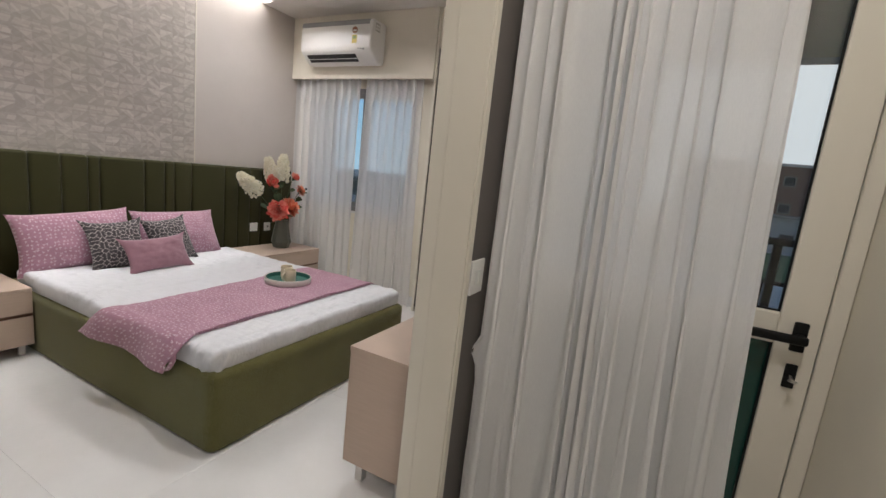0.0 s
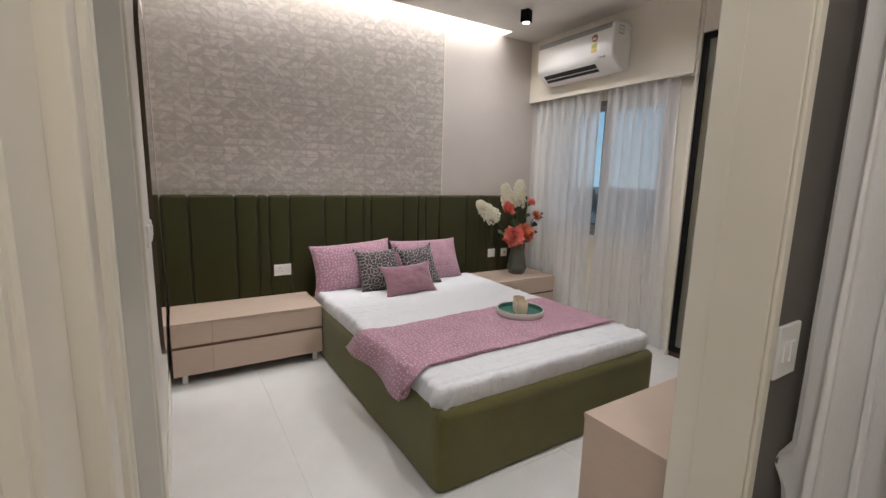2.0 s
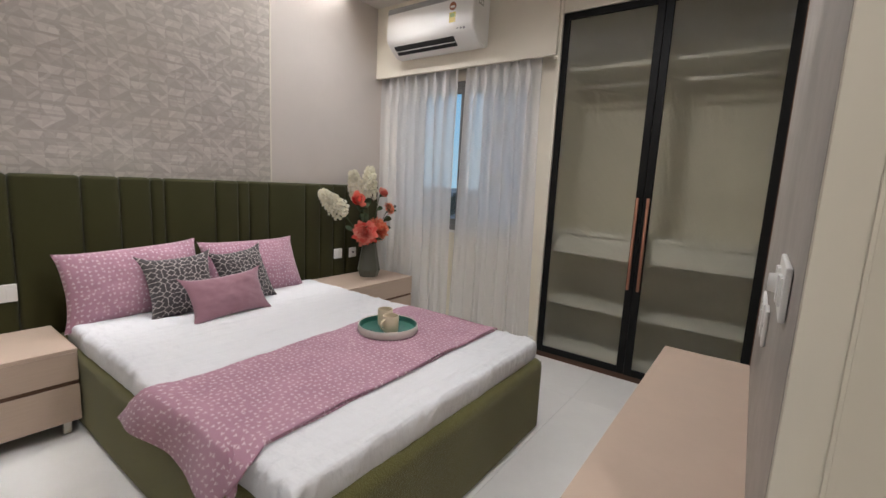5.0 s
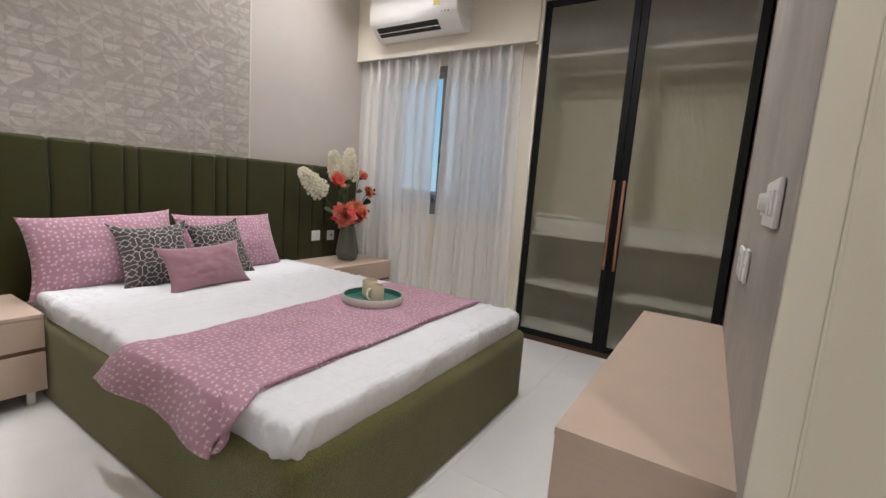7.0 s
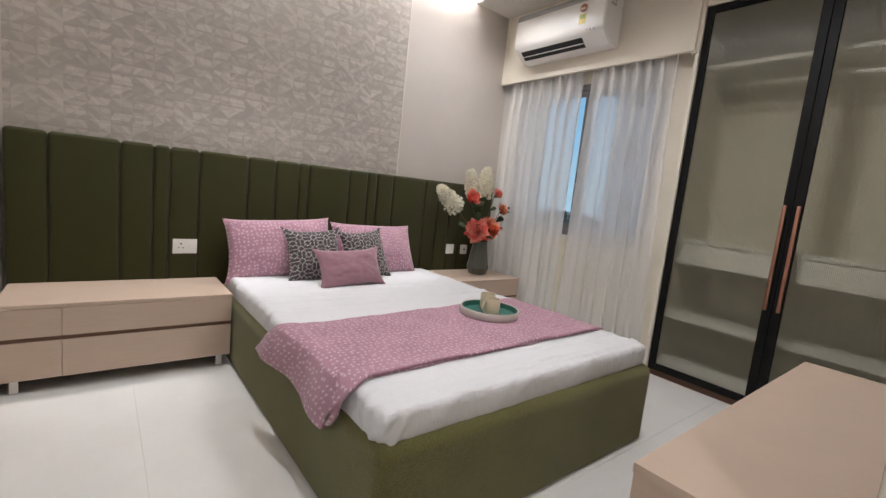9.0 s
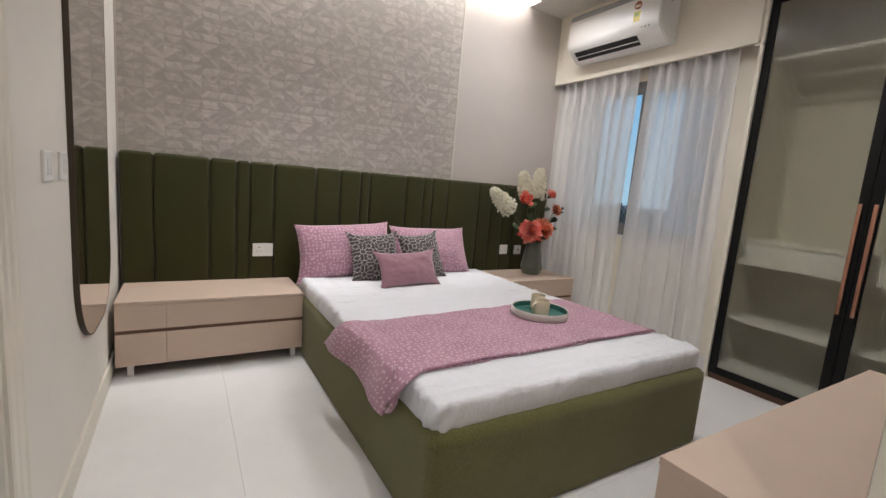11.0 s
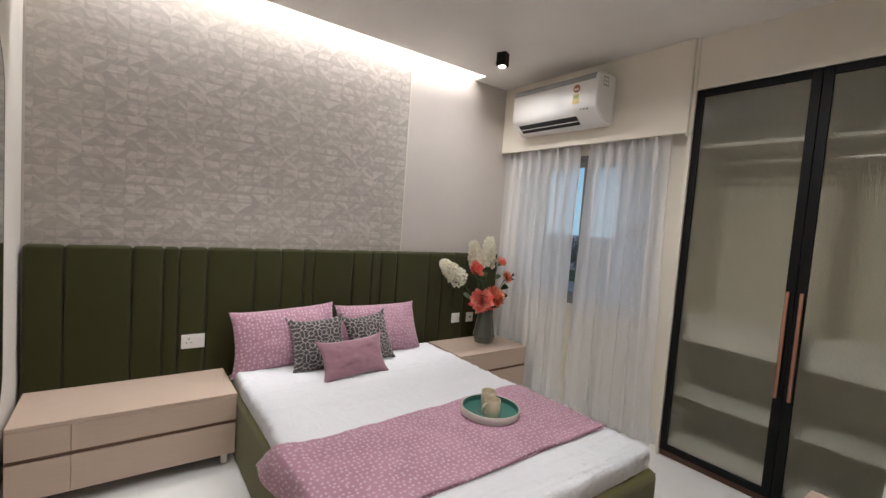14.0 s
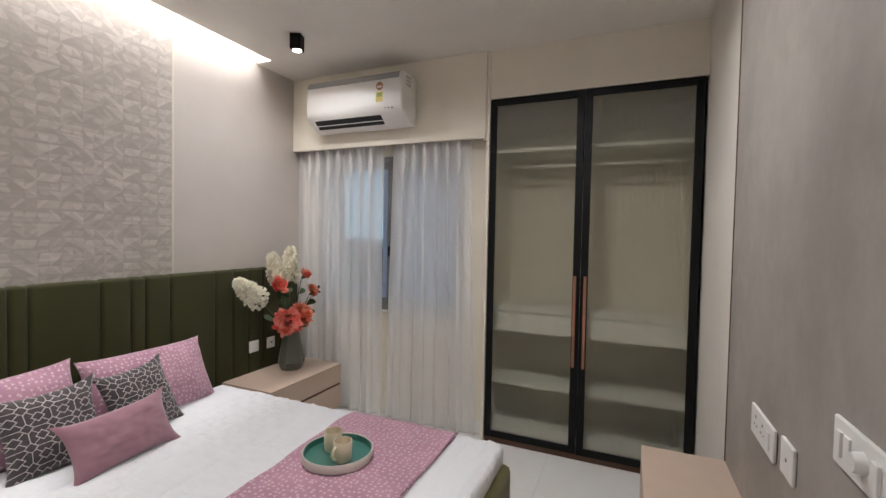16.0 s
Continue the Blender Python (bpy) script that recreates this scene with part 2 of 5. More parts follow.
def stucco():
    """Grey polished plaster on the wall opposite the bed."""
    m = Nodes("grey_polished_plaster")
    f = m.noise(2.4, 6, 0.7, stretch=(1, 1.2, 0.9))
    s = m.noise(7, 5, 0.75, stretch=(1, 1.1, 1.3))
    c = m.mix(m.ramp(f, 0.3, 0.7), (0.275, 0.250, 0.222), (0.385, 0.356, 0.320))
    c = m.mix(m.math("MULTIPLY", m.ramp(s, 0.45, 0.7), 0.45), c, (0.345, 0.318, 0.285))
    m.set(Base_Color=c, Roughness=m.math("MULTIPLY_ADD", s, 0.3, 0.32))
    m.bump(s, 0.08, 0.004)
    return m.mat


def clear_glass(name, colour=(0.95, 0.98, 0.97), rough=0.0, reeded=False):
    m = Nodes(name)
    m.set(Base_Color=colour, Roughness=rough, Transmission_Weight=1.0, IOR=1.05 if reeded else 1.45)
    return m.mat


M_WHITE = painted("cream_wall_paint", (0.76, 0.72, 0.655))
M_CEIL = painted("white_ceiling_paint", (0.78, 0.75, 0.70))
M_CREAM = painted("cream_beam_paint", (0.78, 0.73, 0.62))
M_PANEL = painted("pale_greige_panel", (0.60, 0.545, 0.505), 0.5)
M_TRIM = painted("cream_gloss_enamel", (0.73, 0.685, 0.59), 0.34, 0.03, 0.03)
M_TAUPE = painted("dark_taupe_paint", (0.135, 0.12, 0.11), 0.7, 0.12, 0.25)
M_PAPER = wallpaper()
M_STUCCO = stucco()
M_TILE = floor_tile()
M_GROUT = plain("floor_grout", (0.70, 0.685, 0.66), 0.9)
M_GREEN = fabric("olive_upholstery", (0.052, 0.050, 0.017), 700, 0.95, 0.16, 0.12)


def boucle(name, colour):
    """Looped upholstery cloth: small knots, darker between them."""
    m = Nodes(name)
    v = m.node("ShaderNodeTexVoronoi", Scale=190.0, Randomness=1.0)
    m.put(v.inputs["Vector"], m.coords())
    knots = m.ramp(v.outputs["Distance"], 0.15, 0.75)
    n = m.noise(95, 4, 0.7)
    c = m.mix(knots, dark(colour, 1.06), dark(colour, 0.84))
    c = m.mix(m.math("MULTIPLY", m.ramp(n, 0.40, 0.66), 0.28), c, dark(colour, 0.8))
    c = m.mix(m.math("MULTIPLY", m.ramp(m.noise(4, 4), 0.35, 0.7), 0.3), c, dark(colour, 1.3))
    m.set(Base_Color=c, Roughness=0.96, Sheen_Weight=0.2, Sheen_Roughness=0.5, Specular_IOR_Level=0.2)
    m.bump(m.math("SUBTRACT", m.math("MULTIPLY", n, 1.6), knots), 0.5, 0.004)
    return m.mat


M_BOUCLE = boucle("olive_boucle", (0.138, 0.128, 0.042))
def sheet_cloth():
    """White cotton sheet with long soft creases."""
    m = Nodes("white_bed_sheet")
    crease = m.noise(7, 5, 0.6, stretch=(3.2, 0.55, 1.0))
    cross = m.noise(11, 4, 0.6, stretch=(0.8, 2.2, 1.0))
    weave = m.noise(1400, 2)
    m.set(Base_Color=m.mix(m.noise(3, 4), (0.68, 0.68, 0.695), (0.735, 0.735, 0.75)), Roughness=0.55, Sheen_Weight=0.08, Specular_IOR_Level=0.35)
    rid = m.math("ABSOLUTE", m.math("SUBTRACT", m.noise(3.2, 3, 0.5, stretch=(2.6, 0.7, 1.0)), 0.5))
    line = m.math("SUBTRACT", 1.0, m.ramp(rid, 0.0, 0.075))
    rid2 = m.math("ABSOLUTE", m.math("SUBTRACT", m.noise(4.5, 2, 0.5, stretch=(0.9, 1.9, 1.0)), 0.52))
    line = m.math("ADD", line, m.math("MULTIPLY", m.math("SUBTRACT", 1.0, m.ramp(rid2, 0.0, 0.06)), 0.35))
    h = m.math("ADD", m.math("ADD", crease, m.math("MULTIPLY", cross, 0.5)), m.math("MULTIPLY", weave, 0.015))
    h = m.math("MULTIPLY_ADD", line, 0.06, h)
    m.bump(h, 0.62, 0.024)
    return m.mat


M_SHEET = sheet_cloth()
M_SPRIG = sprig_cloth()
M_LATTICE = lattice_cloth()
M_MAUVE = fabric("mauve_velvet", (0.315, 0.165, 0.198), 600, 0.85, 0.06, 0.35)
M_BACKCLOTH = fabric("pale_pillow_back", (0.62, 0.52, 0.50), 900)
M_LAM = laminate("blush_beige_laminate", (0.52, 0.40, 0.315))
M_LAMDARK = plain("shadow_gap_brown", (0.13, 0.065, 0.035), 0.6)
M_CARCASS = painted("greige_wardrobe_board", (0.54, 0.50, 0.40), 0.5, 0.04, 0.03)
M_SHELF = laminate("pale_shelf_board", (0.62, 0.60, 0.53), 0.5)
M_BLACK = Nodes("black_anodised_frame").set(Base_Color=(0.008, 0.0078, 0.0074), Roughness=0.5, Specular_IOR_Level=0.18).mat
M_PLINTH = plain("brown_plinth", (0.10, 0.045, 0.025), 0.5)
M_ROSE = plain("rose_copper_handle", (0.50, 0.25, 0.17), 0.35, 0.85)
M_STEEL = plain("brushed_steel", (0.62, 0.60, 0.57), 0.32, 0.9)
M_PLASTIC = plain("white_plastic", (0.82, 0.81, 0.78), 0.32, 0.0, 0.02)
M_GREYPL = plain("grey_plastic", (0.30, 0.30, 0.30), 0.35)
M_HOLE = plain("socket_hole", (0.02, 0.02, 0.02), 0.7)
M_SHEER = sheer("white_voile", 0.31, (0.96, 0.95, 0.945), 0.40)
M_DRAPE = sheer("white_drape_cloth", 0.10, (0.95, 0.94, 0.935), 0.33)
M_GLASS = clear_glass("window_glass")
M_TEAL = plain("teal_enamel", (0.045, 0.16, 0.125), 0.3)
M_TRAYRIM = plain("pale_grey_rim", (0.56, 0.53, 0.47), 0.4)
M_MUG = plain("cream_stoneware", (0.66, 0.57, 0.41), 0.3)
M_VASE = plain("grey_green_ceramic", (0.105, 0.11, 0.085), 0.3)
M_FRAME = plain("grey_aluminium", (0.22, 0.215, 0.21), 0.4, 0.2)
M_LEAF = plain("silk_leaf", (0.045, 0.075, 0.028), 0.6, 0.0, 0.3)
M_STEM = plain("silk_stem", (0.06, 0.085, 0.03), 0.6)
def petals(name, a, b, rough=0.65):
    """Silk petals, each a little different."""
    m = Nodes(name)
    r = m.t.nodes.new("ShaderNodeNewGeometry").outputs["Random Per Island"]
    c = m.mix(r, a, b)
    c = m.mix(m.math("MULTIPLY", m.noise(120, 3), 0.3), c, dark(a, 0.85))
    m.set(Base_Color=c, Roughness=rough, Specular_IOR_Level=0.25)
    return m.mat


M_HYDR = petals("ivory_petals", (0.82, 0.77, 0.60), (0.93, 0.90, 0.80))
M_CORAL = petals("coral_petals", (0.80, 0.09, 0.07), (0.97, 0.44, 0.34))
M_ORANGE = petals("orange_petals", (0.86, 0.17, 0.09), (1.0, 0.56, 0.36))
M_MIRROR = Nodes("mirror_silver").set(Base_Color=(0.86, 0.86, 0.85), Metallic=1.0, Roughness=0.02).mat
M_BRASS = plain("dark_bronze", (0.075, 0.06, 0.045), 0.4, 0.8)
M_LENS = glow("lamp_lens", (1.0, 0.9, 0.78), 30.0)
M_LED = glow("led_diffuser", (1.0, 0.92, 0.82), LED_GLOW)


def fluted_glass():
    m = Nodes("fluted_glass")
    tr = m.t.nodes.new("ShaderNodeBsdfTransparent")
    tr.inputs["Color"].default_value = (0.88, 0.88, 0.82, 1)
    gl = m.t.nodes.new("ShaderNodeBsdfGlossy")
    gl.inputs["Roughness"].default_value = 0.22
    rf = m.t.nodes.new("ShaderNodeBsdfRefraction")
    rf.inputs["IOR"].default_value = 1.12
    rf.inputs["Roughness"].default_value = 0.28
    rf.inputs["Color"].default_value = (0.88, 0.88, 0.82, 1)
    mx = m.t.nodes.new("ShaderNodeMixShader")
    fr = m.node("ShaderNodeFresnel", IOR=1.35)
    m.put(mx.inputs[0], fr.outputs[0])
    half = m.t.nodes.new("ShaderNodeMixShader")
    half.inputs[0].default_value = 0.78
    m.put(half.inputs[1], tr.outputs[0])
    m.put(half.inputs[2], rf.outputs[0])
    m.put(mx.inputs[1], half.outputs[0])
    m.put(mx.inputs[2], gl.outputs[0])
    haze = m.node("ShaderNodeBsdfDiffuse", Color=(0.62, 0.58, 0.47, 1))
    veil = m.t.nodes.new("ShaderNodeMixShader")
    veil.inputs[0].default_value = 0.09
    m.put(veil.inputs[1], mx.outputs[0])
    m.put(veil.inputs[2], haze.outputs[0])
    m.t.nodes.remove(m.bsdf)
    m.put(m.out.inputs["Surface"], veil.outputs[0])
    return m.mat


M_FLUTED = fluted_glass()


# ---- building helpers ----
def box(x0, x1, y0, y1, z0, z1, bevel=0.0, seg=2):
    bm = bmesh.new()
    bmesh.ops.create_cube(bm, size=1.0)
    bmesh.ops.scale(bm, vec=(x1 - x0, y1 - y0, z1 - z0), verts=bm.verts)
    bmesh.ops.translate(bm, vec=((x0 + x1) / 2, (y0 + y1) / 2, (z0 + z1) / 2), verts=bm.verts)
    if bevel:
        bmesh.ops.bevel(bm, geom=list(bm.edges), offset=bevel, segments=seg, profile=0.5, affect="EDGES")
    return bm


def joined(*many):
    out = bmesh.new()
    for b in many:
        me = bpy.data.meshes.new("tmp")
        b.to_mesh(me)
        out.from_mesh(me)
        bpy.data.meshes.remove(me)
        b.free()
    return out


def cyl(p, q, r0, r1=None, seg=16):
    """A round bar from p to q."""
    p, q = Vector(p), Vector(q)
    bm = bmesh.new()
    bmesh.ops.create_cone(bm, cap_ends=True, segments=seg, radius1=r0, radius2=r0 if r1 is None else r1, depth=(q - p).length)
    bm.transform(Matrix.Translation((p + q) / 2) @ (q - p).to_track_quat("Z", "Y").to_matrix().to_4x4())
    return bm


def lathe(points, seg=48, at=(0, 0, 0), twist=0.0, low=True, high=True):
    """Turn a profile of (radius, height) about the upright axis through at."""
    bm = bmesh.new()
    rings = []
    for r, z in points:
        rings.append([bm.verts.new((at[0] + r * math.cos(a), at[1] + r * math.sin(a), at[2] + z)) for a in [twist + 2 * math.pi * i / seg for i in range(seg)]])
    for a, b in zip(rings, rings[1:]):
        for i in range(seg):
            bm.faces.new((a[i], a[(i + 1) % seg], b[(i + 1) % seg], b[i]))
    if low:
        bm.faces.new(rings[0][::-1])
    if high:
        bm.faces.new(rings[-1])
    bmesh.ops.recalc_face_normals(bm, faces=bm.faces)
    return bm


def prism(outline, axis, lo, hi):
    """Extrude a closed outline, given in the two other axes, along an axis."""
    bm = bmesh.new()

    def at(a, b, c):
        return {"x": (c, a, b), "y": (a, c, b), "z": (a, b, c)}[axis]

    ends = [[bm.verts.new(at(a, b, c)) for a, b in outline] for c in (lo, hi)]
    n = len(outline)
    for i in range(n):
        bm.faces.new((ends[0][i], ends[0][(i + 1) % n], ends[1][(i + 1) % n], ends[1][i]))
    bm.faces.new(ends[0][::-1])
    bm.faces.new(ends[1])
    bmesh.ops.recalc_face_normals(bm, faces=bm.faces)
    return bm


def sheet(nu, nv, fn, uv=None):
    """A grid of nu x nv cells whose corners are fn(i / nu, j / nv)."""
    bm = bmesh.new()
    lay = bm.loops.layers.uv.new("uv") if uv else None
    vs = [[bm.verts.new(fn(i / nu, j / nv)) for j in range(nv + 1)] for i in range(nu + 1)]
    for i in range(nu):
        for j in range(nv):
            f = bm.faces.new((vs[i][j], vs[i + 1][j], vs[i + 1][j + 1], vs[i][j + 1]))
            f.smooth = True
            if uv:
                for loop, (a, b) in zip(f.loops, ((i, j), (i + 1, j), (i + 1, j + 1), (i, j + 1))):
                    loop[lay].uv = uv(a / nu, b / nv)
    return bm


def thing(name, at, label, category, group="", kind=""):
    ob = new(name)
    ob.empty_display_size = 0.1
    ob.location = at
    return tagged(ob, label, category, group, kind)


def base_of(parent):
    at = Vector((0, 0, 0))
    while parent:
        at += parent.location
        parent = parent.parent
    return at


def part(name, bm, material, parent=None, label="", smooth=False, kind=""):
    """Link a bmesh, built in world coordinates, as one mesh under a thing or part."""
    me = bpy.data.meshes.new(name)
    if parent:
        bm.transform(Matrix.Translation(-base_of(parent)))
    bm.to_mesh(me)
    bm.free()
    me.materials.append(material)
    if smooth:
        me.polygons.foreach_set("use_smooth", [True] * len(me.polygons))
        me.set_sharp_from_angle(angle=radians(smooth if smooth is not True else 40))
    ob = new(name, me)
    ob.parent = parent
    return tagged(ob, label, kind=kind)


def structure(name, bm, material, label="", smooth=False):
    return tagged(part(name, bm, material, None, label, smooth), label, "", "", "structure")


# ---- setting: bedroom shell ----
CEIL = 2.74
FZ = -0.014
structure("floor", box(-0.15, 4.4, -1.85, 4.75, FZ - 0.12, FZ - 0.004), M_GROUT, "pale grout bed under large vitrified floor tiles")
structure("wall_headboard", box(-0.15, 0.0, 0.5, 4.75, FZ - 0.004, 3.0), M_PANEL, "pale greige painted wall behind the bed")
paper = structure("wallpaper", box(0.0, 0.004, 0.657, 2.932, 1.10, 2.93), M_PAPER, "grey-beige geometric wallpaper on the bed wall")
structure("wallpaper_trim", box(0.0, 0.009, 2.932, 2.941, 1.16, 2.93, 0.002, 1), M_TRIM, "thin cream strip ending the wallpaper")
# mirror wall with the bathroom doorway in it
BX0, BX1, BZ = 1.97, 2.78, 2.10
structure("wall_mirror", joined(box(0.0, BX0, 0.588, 0.645, FZ - 0.004, 3.0), box(BX0, BX1, 0.588, 0.645, BZ, 3.0), box(BX1, 3.06, 0.588, 0.645, FZ - 0.004, 3.0)), M_WHITE, "cream painted wall with a tall mirror")
# wall opposite the bed, with the doorway to the passage
structure("wall_television", joined(box(3.06, 3.208, 1.792, 4.75, FZ - 0.004, 3.0), box(3.06, 3.208, -1.85, 0.625, FZ - 0.004, 3.0), box(3.06, 3.208, 0.625, 1.792, 2.13, 3.0)), M_WHITE, "cream painted wall opposite the bed")
PANEL_FAR = 3.030
structure("plaster_panel", prism([(3.0595, 1.7645), (3.048, 1.7645), (PANEL_FAR, 3.045), (3.0595, 3.045)], "z", FZ, CEIL), M_STUCCO, "grey polished plaster panel on the wall")
structure("plaster_panel_trim", box(PANEL_FAR - 0.003, 3.0595, 3.0455, 3.0515, FZ, CEIL), M_LAMDARK, "thin brown edge strip of the plaster panel")
structure("passage_wall_finish", joined(box(3.208, 3.215, 1.797, 2.10, FZ, CEIL), box(3.208, 3.215, -1.7, 0.60, FZ, CEIL)), M_TAUPE, "dark taupe textured paint on the passage wall")
# window wall
WX0, WX1, WZ0, WZ1 = 0.16, 1.52, 0.84, 2.08
structure("wall_window", joined(box(0.0, WX0, 4.14, 4.29, FZ - 0.004, 3.0), box(WX1, 1.72, 4.14, 4.29, FZ - 0.004, 3.0), box(WX0, WX1, 4.14, 4.29, FZ - 0.004, WZ0), box(WX0, WX1, 4.14, 4.29, WZ1, 3.0)), M_CREAM, "cream painted window wall")
structure("wall_nib", box(1.72, 1.742, 4.02, 4.62, FZ - 0.004, CEIL, 0.002, 1), M_CREAM, "narrow cream wall end between curtain and wardrobe")
structure("wall_above_wardrobe", box(1.742, 3.06, 4.03, 4.13, 2.412, 3.0), M_CREAM, "cream wall band above the wardrobe")
structure("wall_behind_wardrobe", box(1.72, 3.06, 4.63, 4.75, FZ - 0.004, 3.0), M_WHITE, "wall closing the wardrobe recess")
structure("pelmet_beam", box(0.0, 1.7195, 4.0, 4.03, 2.142, CEIL, 0.002, 1), M_CREAM, "cream pelmet board above the window")
structure("pelmet_soffit", box(0.0, 1.712, 4.03, 4.14, 2.26, 2.30), M_CREAM, "underside of the curtain pelmet")
structure("pelmet_return", box(1.700, 1.742, 4.012, 4.05, 2.128, 2.142), M_CREAM, "small lip at the end of the pelmet")
structure("ceiling", joined(box(0.155, 3.06, 0.645, 4.14, CEIL, CEIL + 0.05), box(0.0, 0.155, 3.60, 4.14, CEIL, CEIL + 0.05), box(0.155, 0.165, 0.645, 3.60, CEIL + 0.05, 2.95), box(0.0, 0.155, 3.60, 3.61, CEIL + 0.05, 2.95), box(0.0, 3.06, 0.5, 4.75, 2.95, 3.05)), M_CEIL, "white false ceiling with a lit cove along the bed wall")
structure("cove_light_strip", box(0.03, 0.13, 0.70, 3.57, 2.935, 2.949), M_LED, "bright white strip light inside the ceiling cove")
structure("baseboard", joined(box(0.0, 1.842, 0.645, 0.657, FZ, 0.085, 0.002, 1)), M_TRIM, "cream skirting board along the mirror wall")
structure("baseboard", box(1.56, 1.72, 4.128, 4.14, FZ, 0.085, 0.002, 1), M_TILE, "pale skirting below the window")


def casing_profile(w, d):
    """The stepped section of a moulded door casing."""
    return [(0, 0), (0, d * 0.55), (w * 0.10, d * 0.75), (w * 0.22, d * 0.75), (w * 0.28, d * 0.55), (w * 0.52, d * 0.55), (w * 0.58, d * 0.9), (w * 0.66, d), (w * 0.72, d * 0.85), (w * 0.78, d), (w * 0.95, d), (w, d * 0.8), (w, 0)]


def casing_upright(x_face, sign, y_open, side, z1):
    """An upright moulded casing on a wall face x = x_face; it projects along sign and runs away from the opening along side."""
    w, d = 0.085, 0.018
    return prism([(x_face + sign * b, y_open + side * (w - a)) for a, b in casing_profile(w, d)], "z", 0.0, z1)


DY0, DY1, DZ = 0.654, 1.762, 2.10
frame_door = thing("door_frame", (3.15, 0.66, FZ), "cream enamelled wooden door frame with moulded casing", "door frame", kind="structure")
part("jamb", joined(box(3.0486, 3.217, DY1, 1.792, FZ, DZ + 0.03, 0.002, 1), box(3.10, 3.106, DY1 - 0.0012, DY1, FZ, DZ, 0.001, 1)), M_TRIM, frame_door)
part("jamb", joined(box(3.10, 3.217, 0.625, 0.654, FZ, DZ + 0.03, 0.003, 1), box(3.048, 3.10, 0.625, 0.676, FZ, DZ + 0.03, 0.004, 2)), M_TRIM, frame_door)
part("head", box(3.048, 3.217, DY0, DY1, DZ, DZ + 0.03, 0.003, 1), M_TRIM, frame_door)
part("casing", prism([(3.217 + b, DY0 - 0.006 - a) for a, b in [(0.0, 0.0), (0.0, 0.010), (0.012, 0.012), (0.016, 0.008), (0.020, 0.012), (0.040, 0.012), (0.046, 0.007), (0.068, 0.007), (0.070, 0.0)]], "z", FZ, DZ + 0.08), M_TRIM, frame_door)
part("casing", box(3.217, 3.226, DY1 + 0.004, DY1 + 0.034, FZ, DZ + 0.08, 0.003, 2), M_TRIM, frame_door)
part("casing", box(3.217, 3.226, DY0 - 0.006, DY1 + 0.004, DZ + 0.006, DZ + 0.08, 0.003, 2), M_TRIM, frame_door)

bath_frame = thing("door_frame", (2.59, 0.58, FZ), "cream wooden frame of an open bathroom doorway", "door frame", kind="structure")
part("jamb", box(BX0, BX0 + 0.03, 0.586, 0.65, FZ, BZ, 0.003, 1), M_TRIM, bath_frame)
part("jamb", box(BX1 - 0.03, BX1, 0.586, 0.65, FZ, BZ, 0.003, 1), M_TRIM, bath_frame)
part("head", box(BX0 + 0.03, BX1 - 0.03, 0.586, 0.65, BZ - 0.03, BZ, 0.003, 1), M_TRIM, bath_frame)
part("casing", prism([(BX0 + 0.024 - 0.150 + a, 0.645 + b) for a, b in casing_profile(0.150, 0.016)], "z", FZ, BZ + 0.05), M_TRIM, bath_frame)
part("casing", prism([(BX1 - 0.024 + 0.04 - a * 0.47, 0.645 + b) for a, b in casing_profile(0.085, 0.016)], "z", FZ, BZ + 0.05), M_TRIM, bath_frame)
part("casing", box(BX0 + 0.024, BX1 - 0.024, 0.65, 0.661, BZ - 0.024, BZ + 0.05, 0.005, 2), M_TRIM, bath_frame)

# ---- setting: bathroom beyond the side doorway ----
M_BATH = painted("slate_bathroom_tile", (0.07, 0.07, 0.085), 0.35)
structure("wall_bathroom", joined(box(-0.15, -0.05, -1.35, 0.498, FZ - 0.004, 2.5), box(-0.05, 3.05, -1.35, -1.25, FZ - 0.004, 2.5)), M_BATH, "dark slate tiled bathroom walls")
structure("floor_bathroom", box(-0.05, 3.05, -1.25, 0.586, FZ + 0.0005, FZ + 0.012), painted("pale_bathroom_tile", (0.66, 0.66, 0.72), 0.3), "pale lilac-white bathroom floor")
structure("ceiling_bathroom", joined(box(0.70, 3.05, -1.35, 0.588, 2.42, 2.5), box(-0.15, 0.70, -1.35, 0.588, 2.42, 2.5)), M_CEIL, "white bathroom ceiling")

# ---- setting: passage and balcony door ----
PX1 = 4.27
structure("wall_passage", joined(box(PX1, 4.38, -1.85, 2.22, FZ - 0.004, 3.0), box(3.208, PX1, -1.85, -1.7, FZ - 0.004, 3.0)), M_CREAM, "cream painted passage walls")
structure("wall_balcony", joined(box(3.208, 3.25, 2.10, 2.22, FZ - 0.004, 3.0), box(3.25, PX1, 2.10, 2.22, 2.12, 3.0)), M_CREAM, "cream wall round the balcony door")
structure("ceiling_passage", box(3.208, PX1, -1.7, 2.10, CEIL, 3.0), M_CEIL, "white passage ceiling")


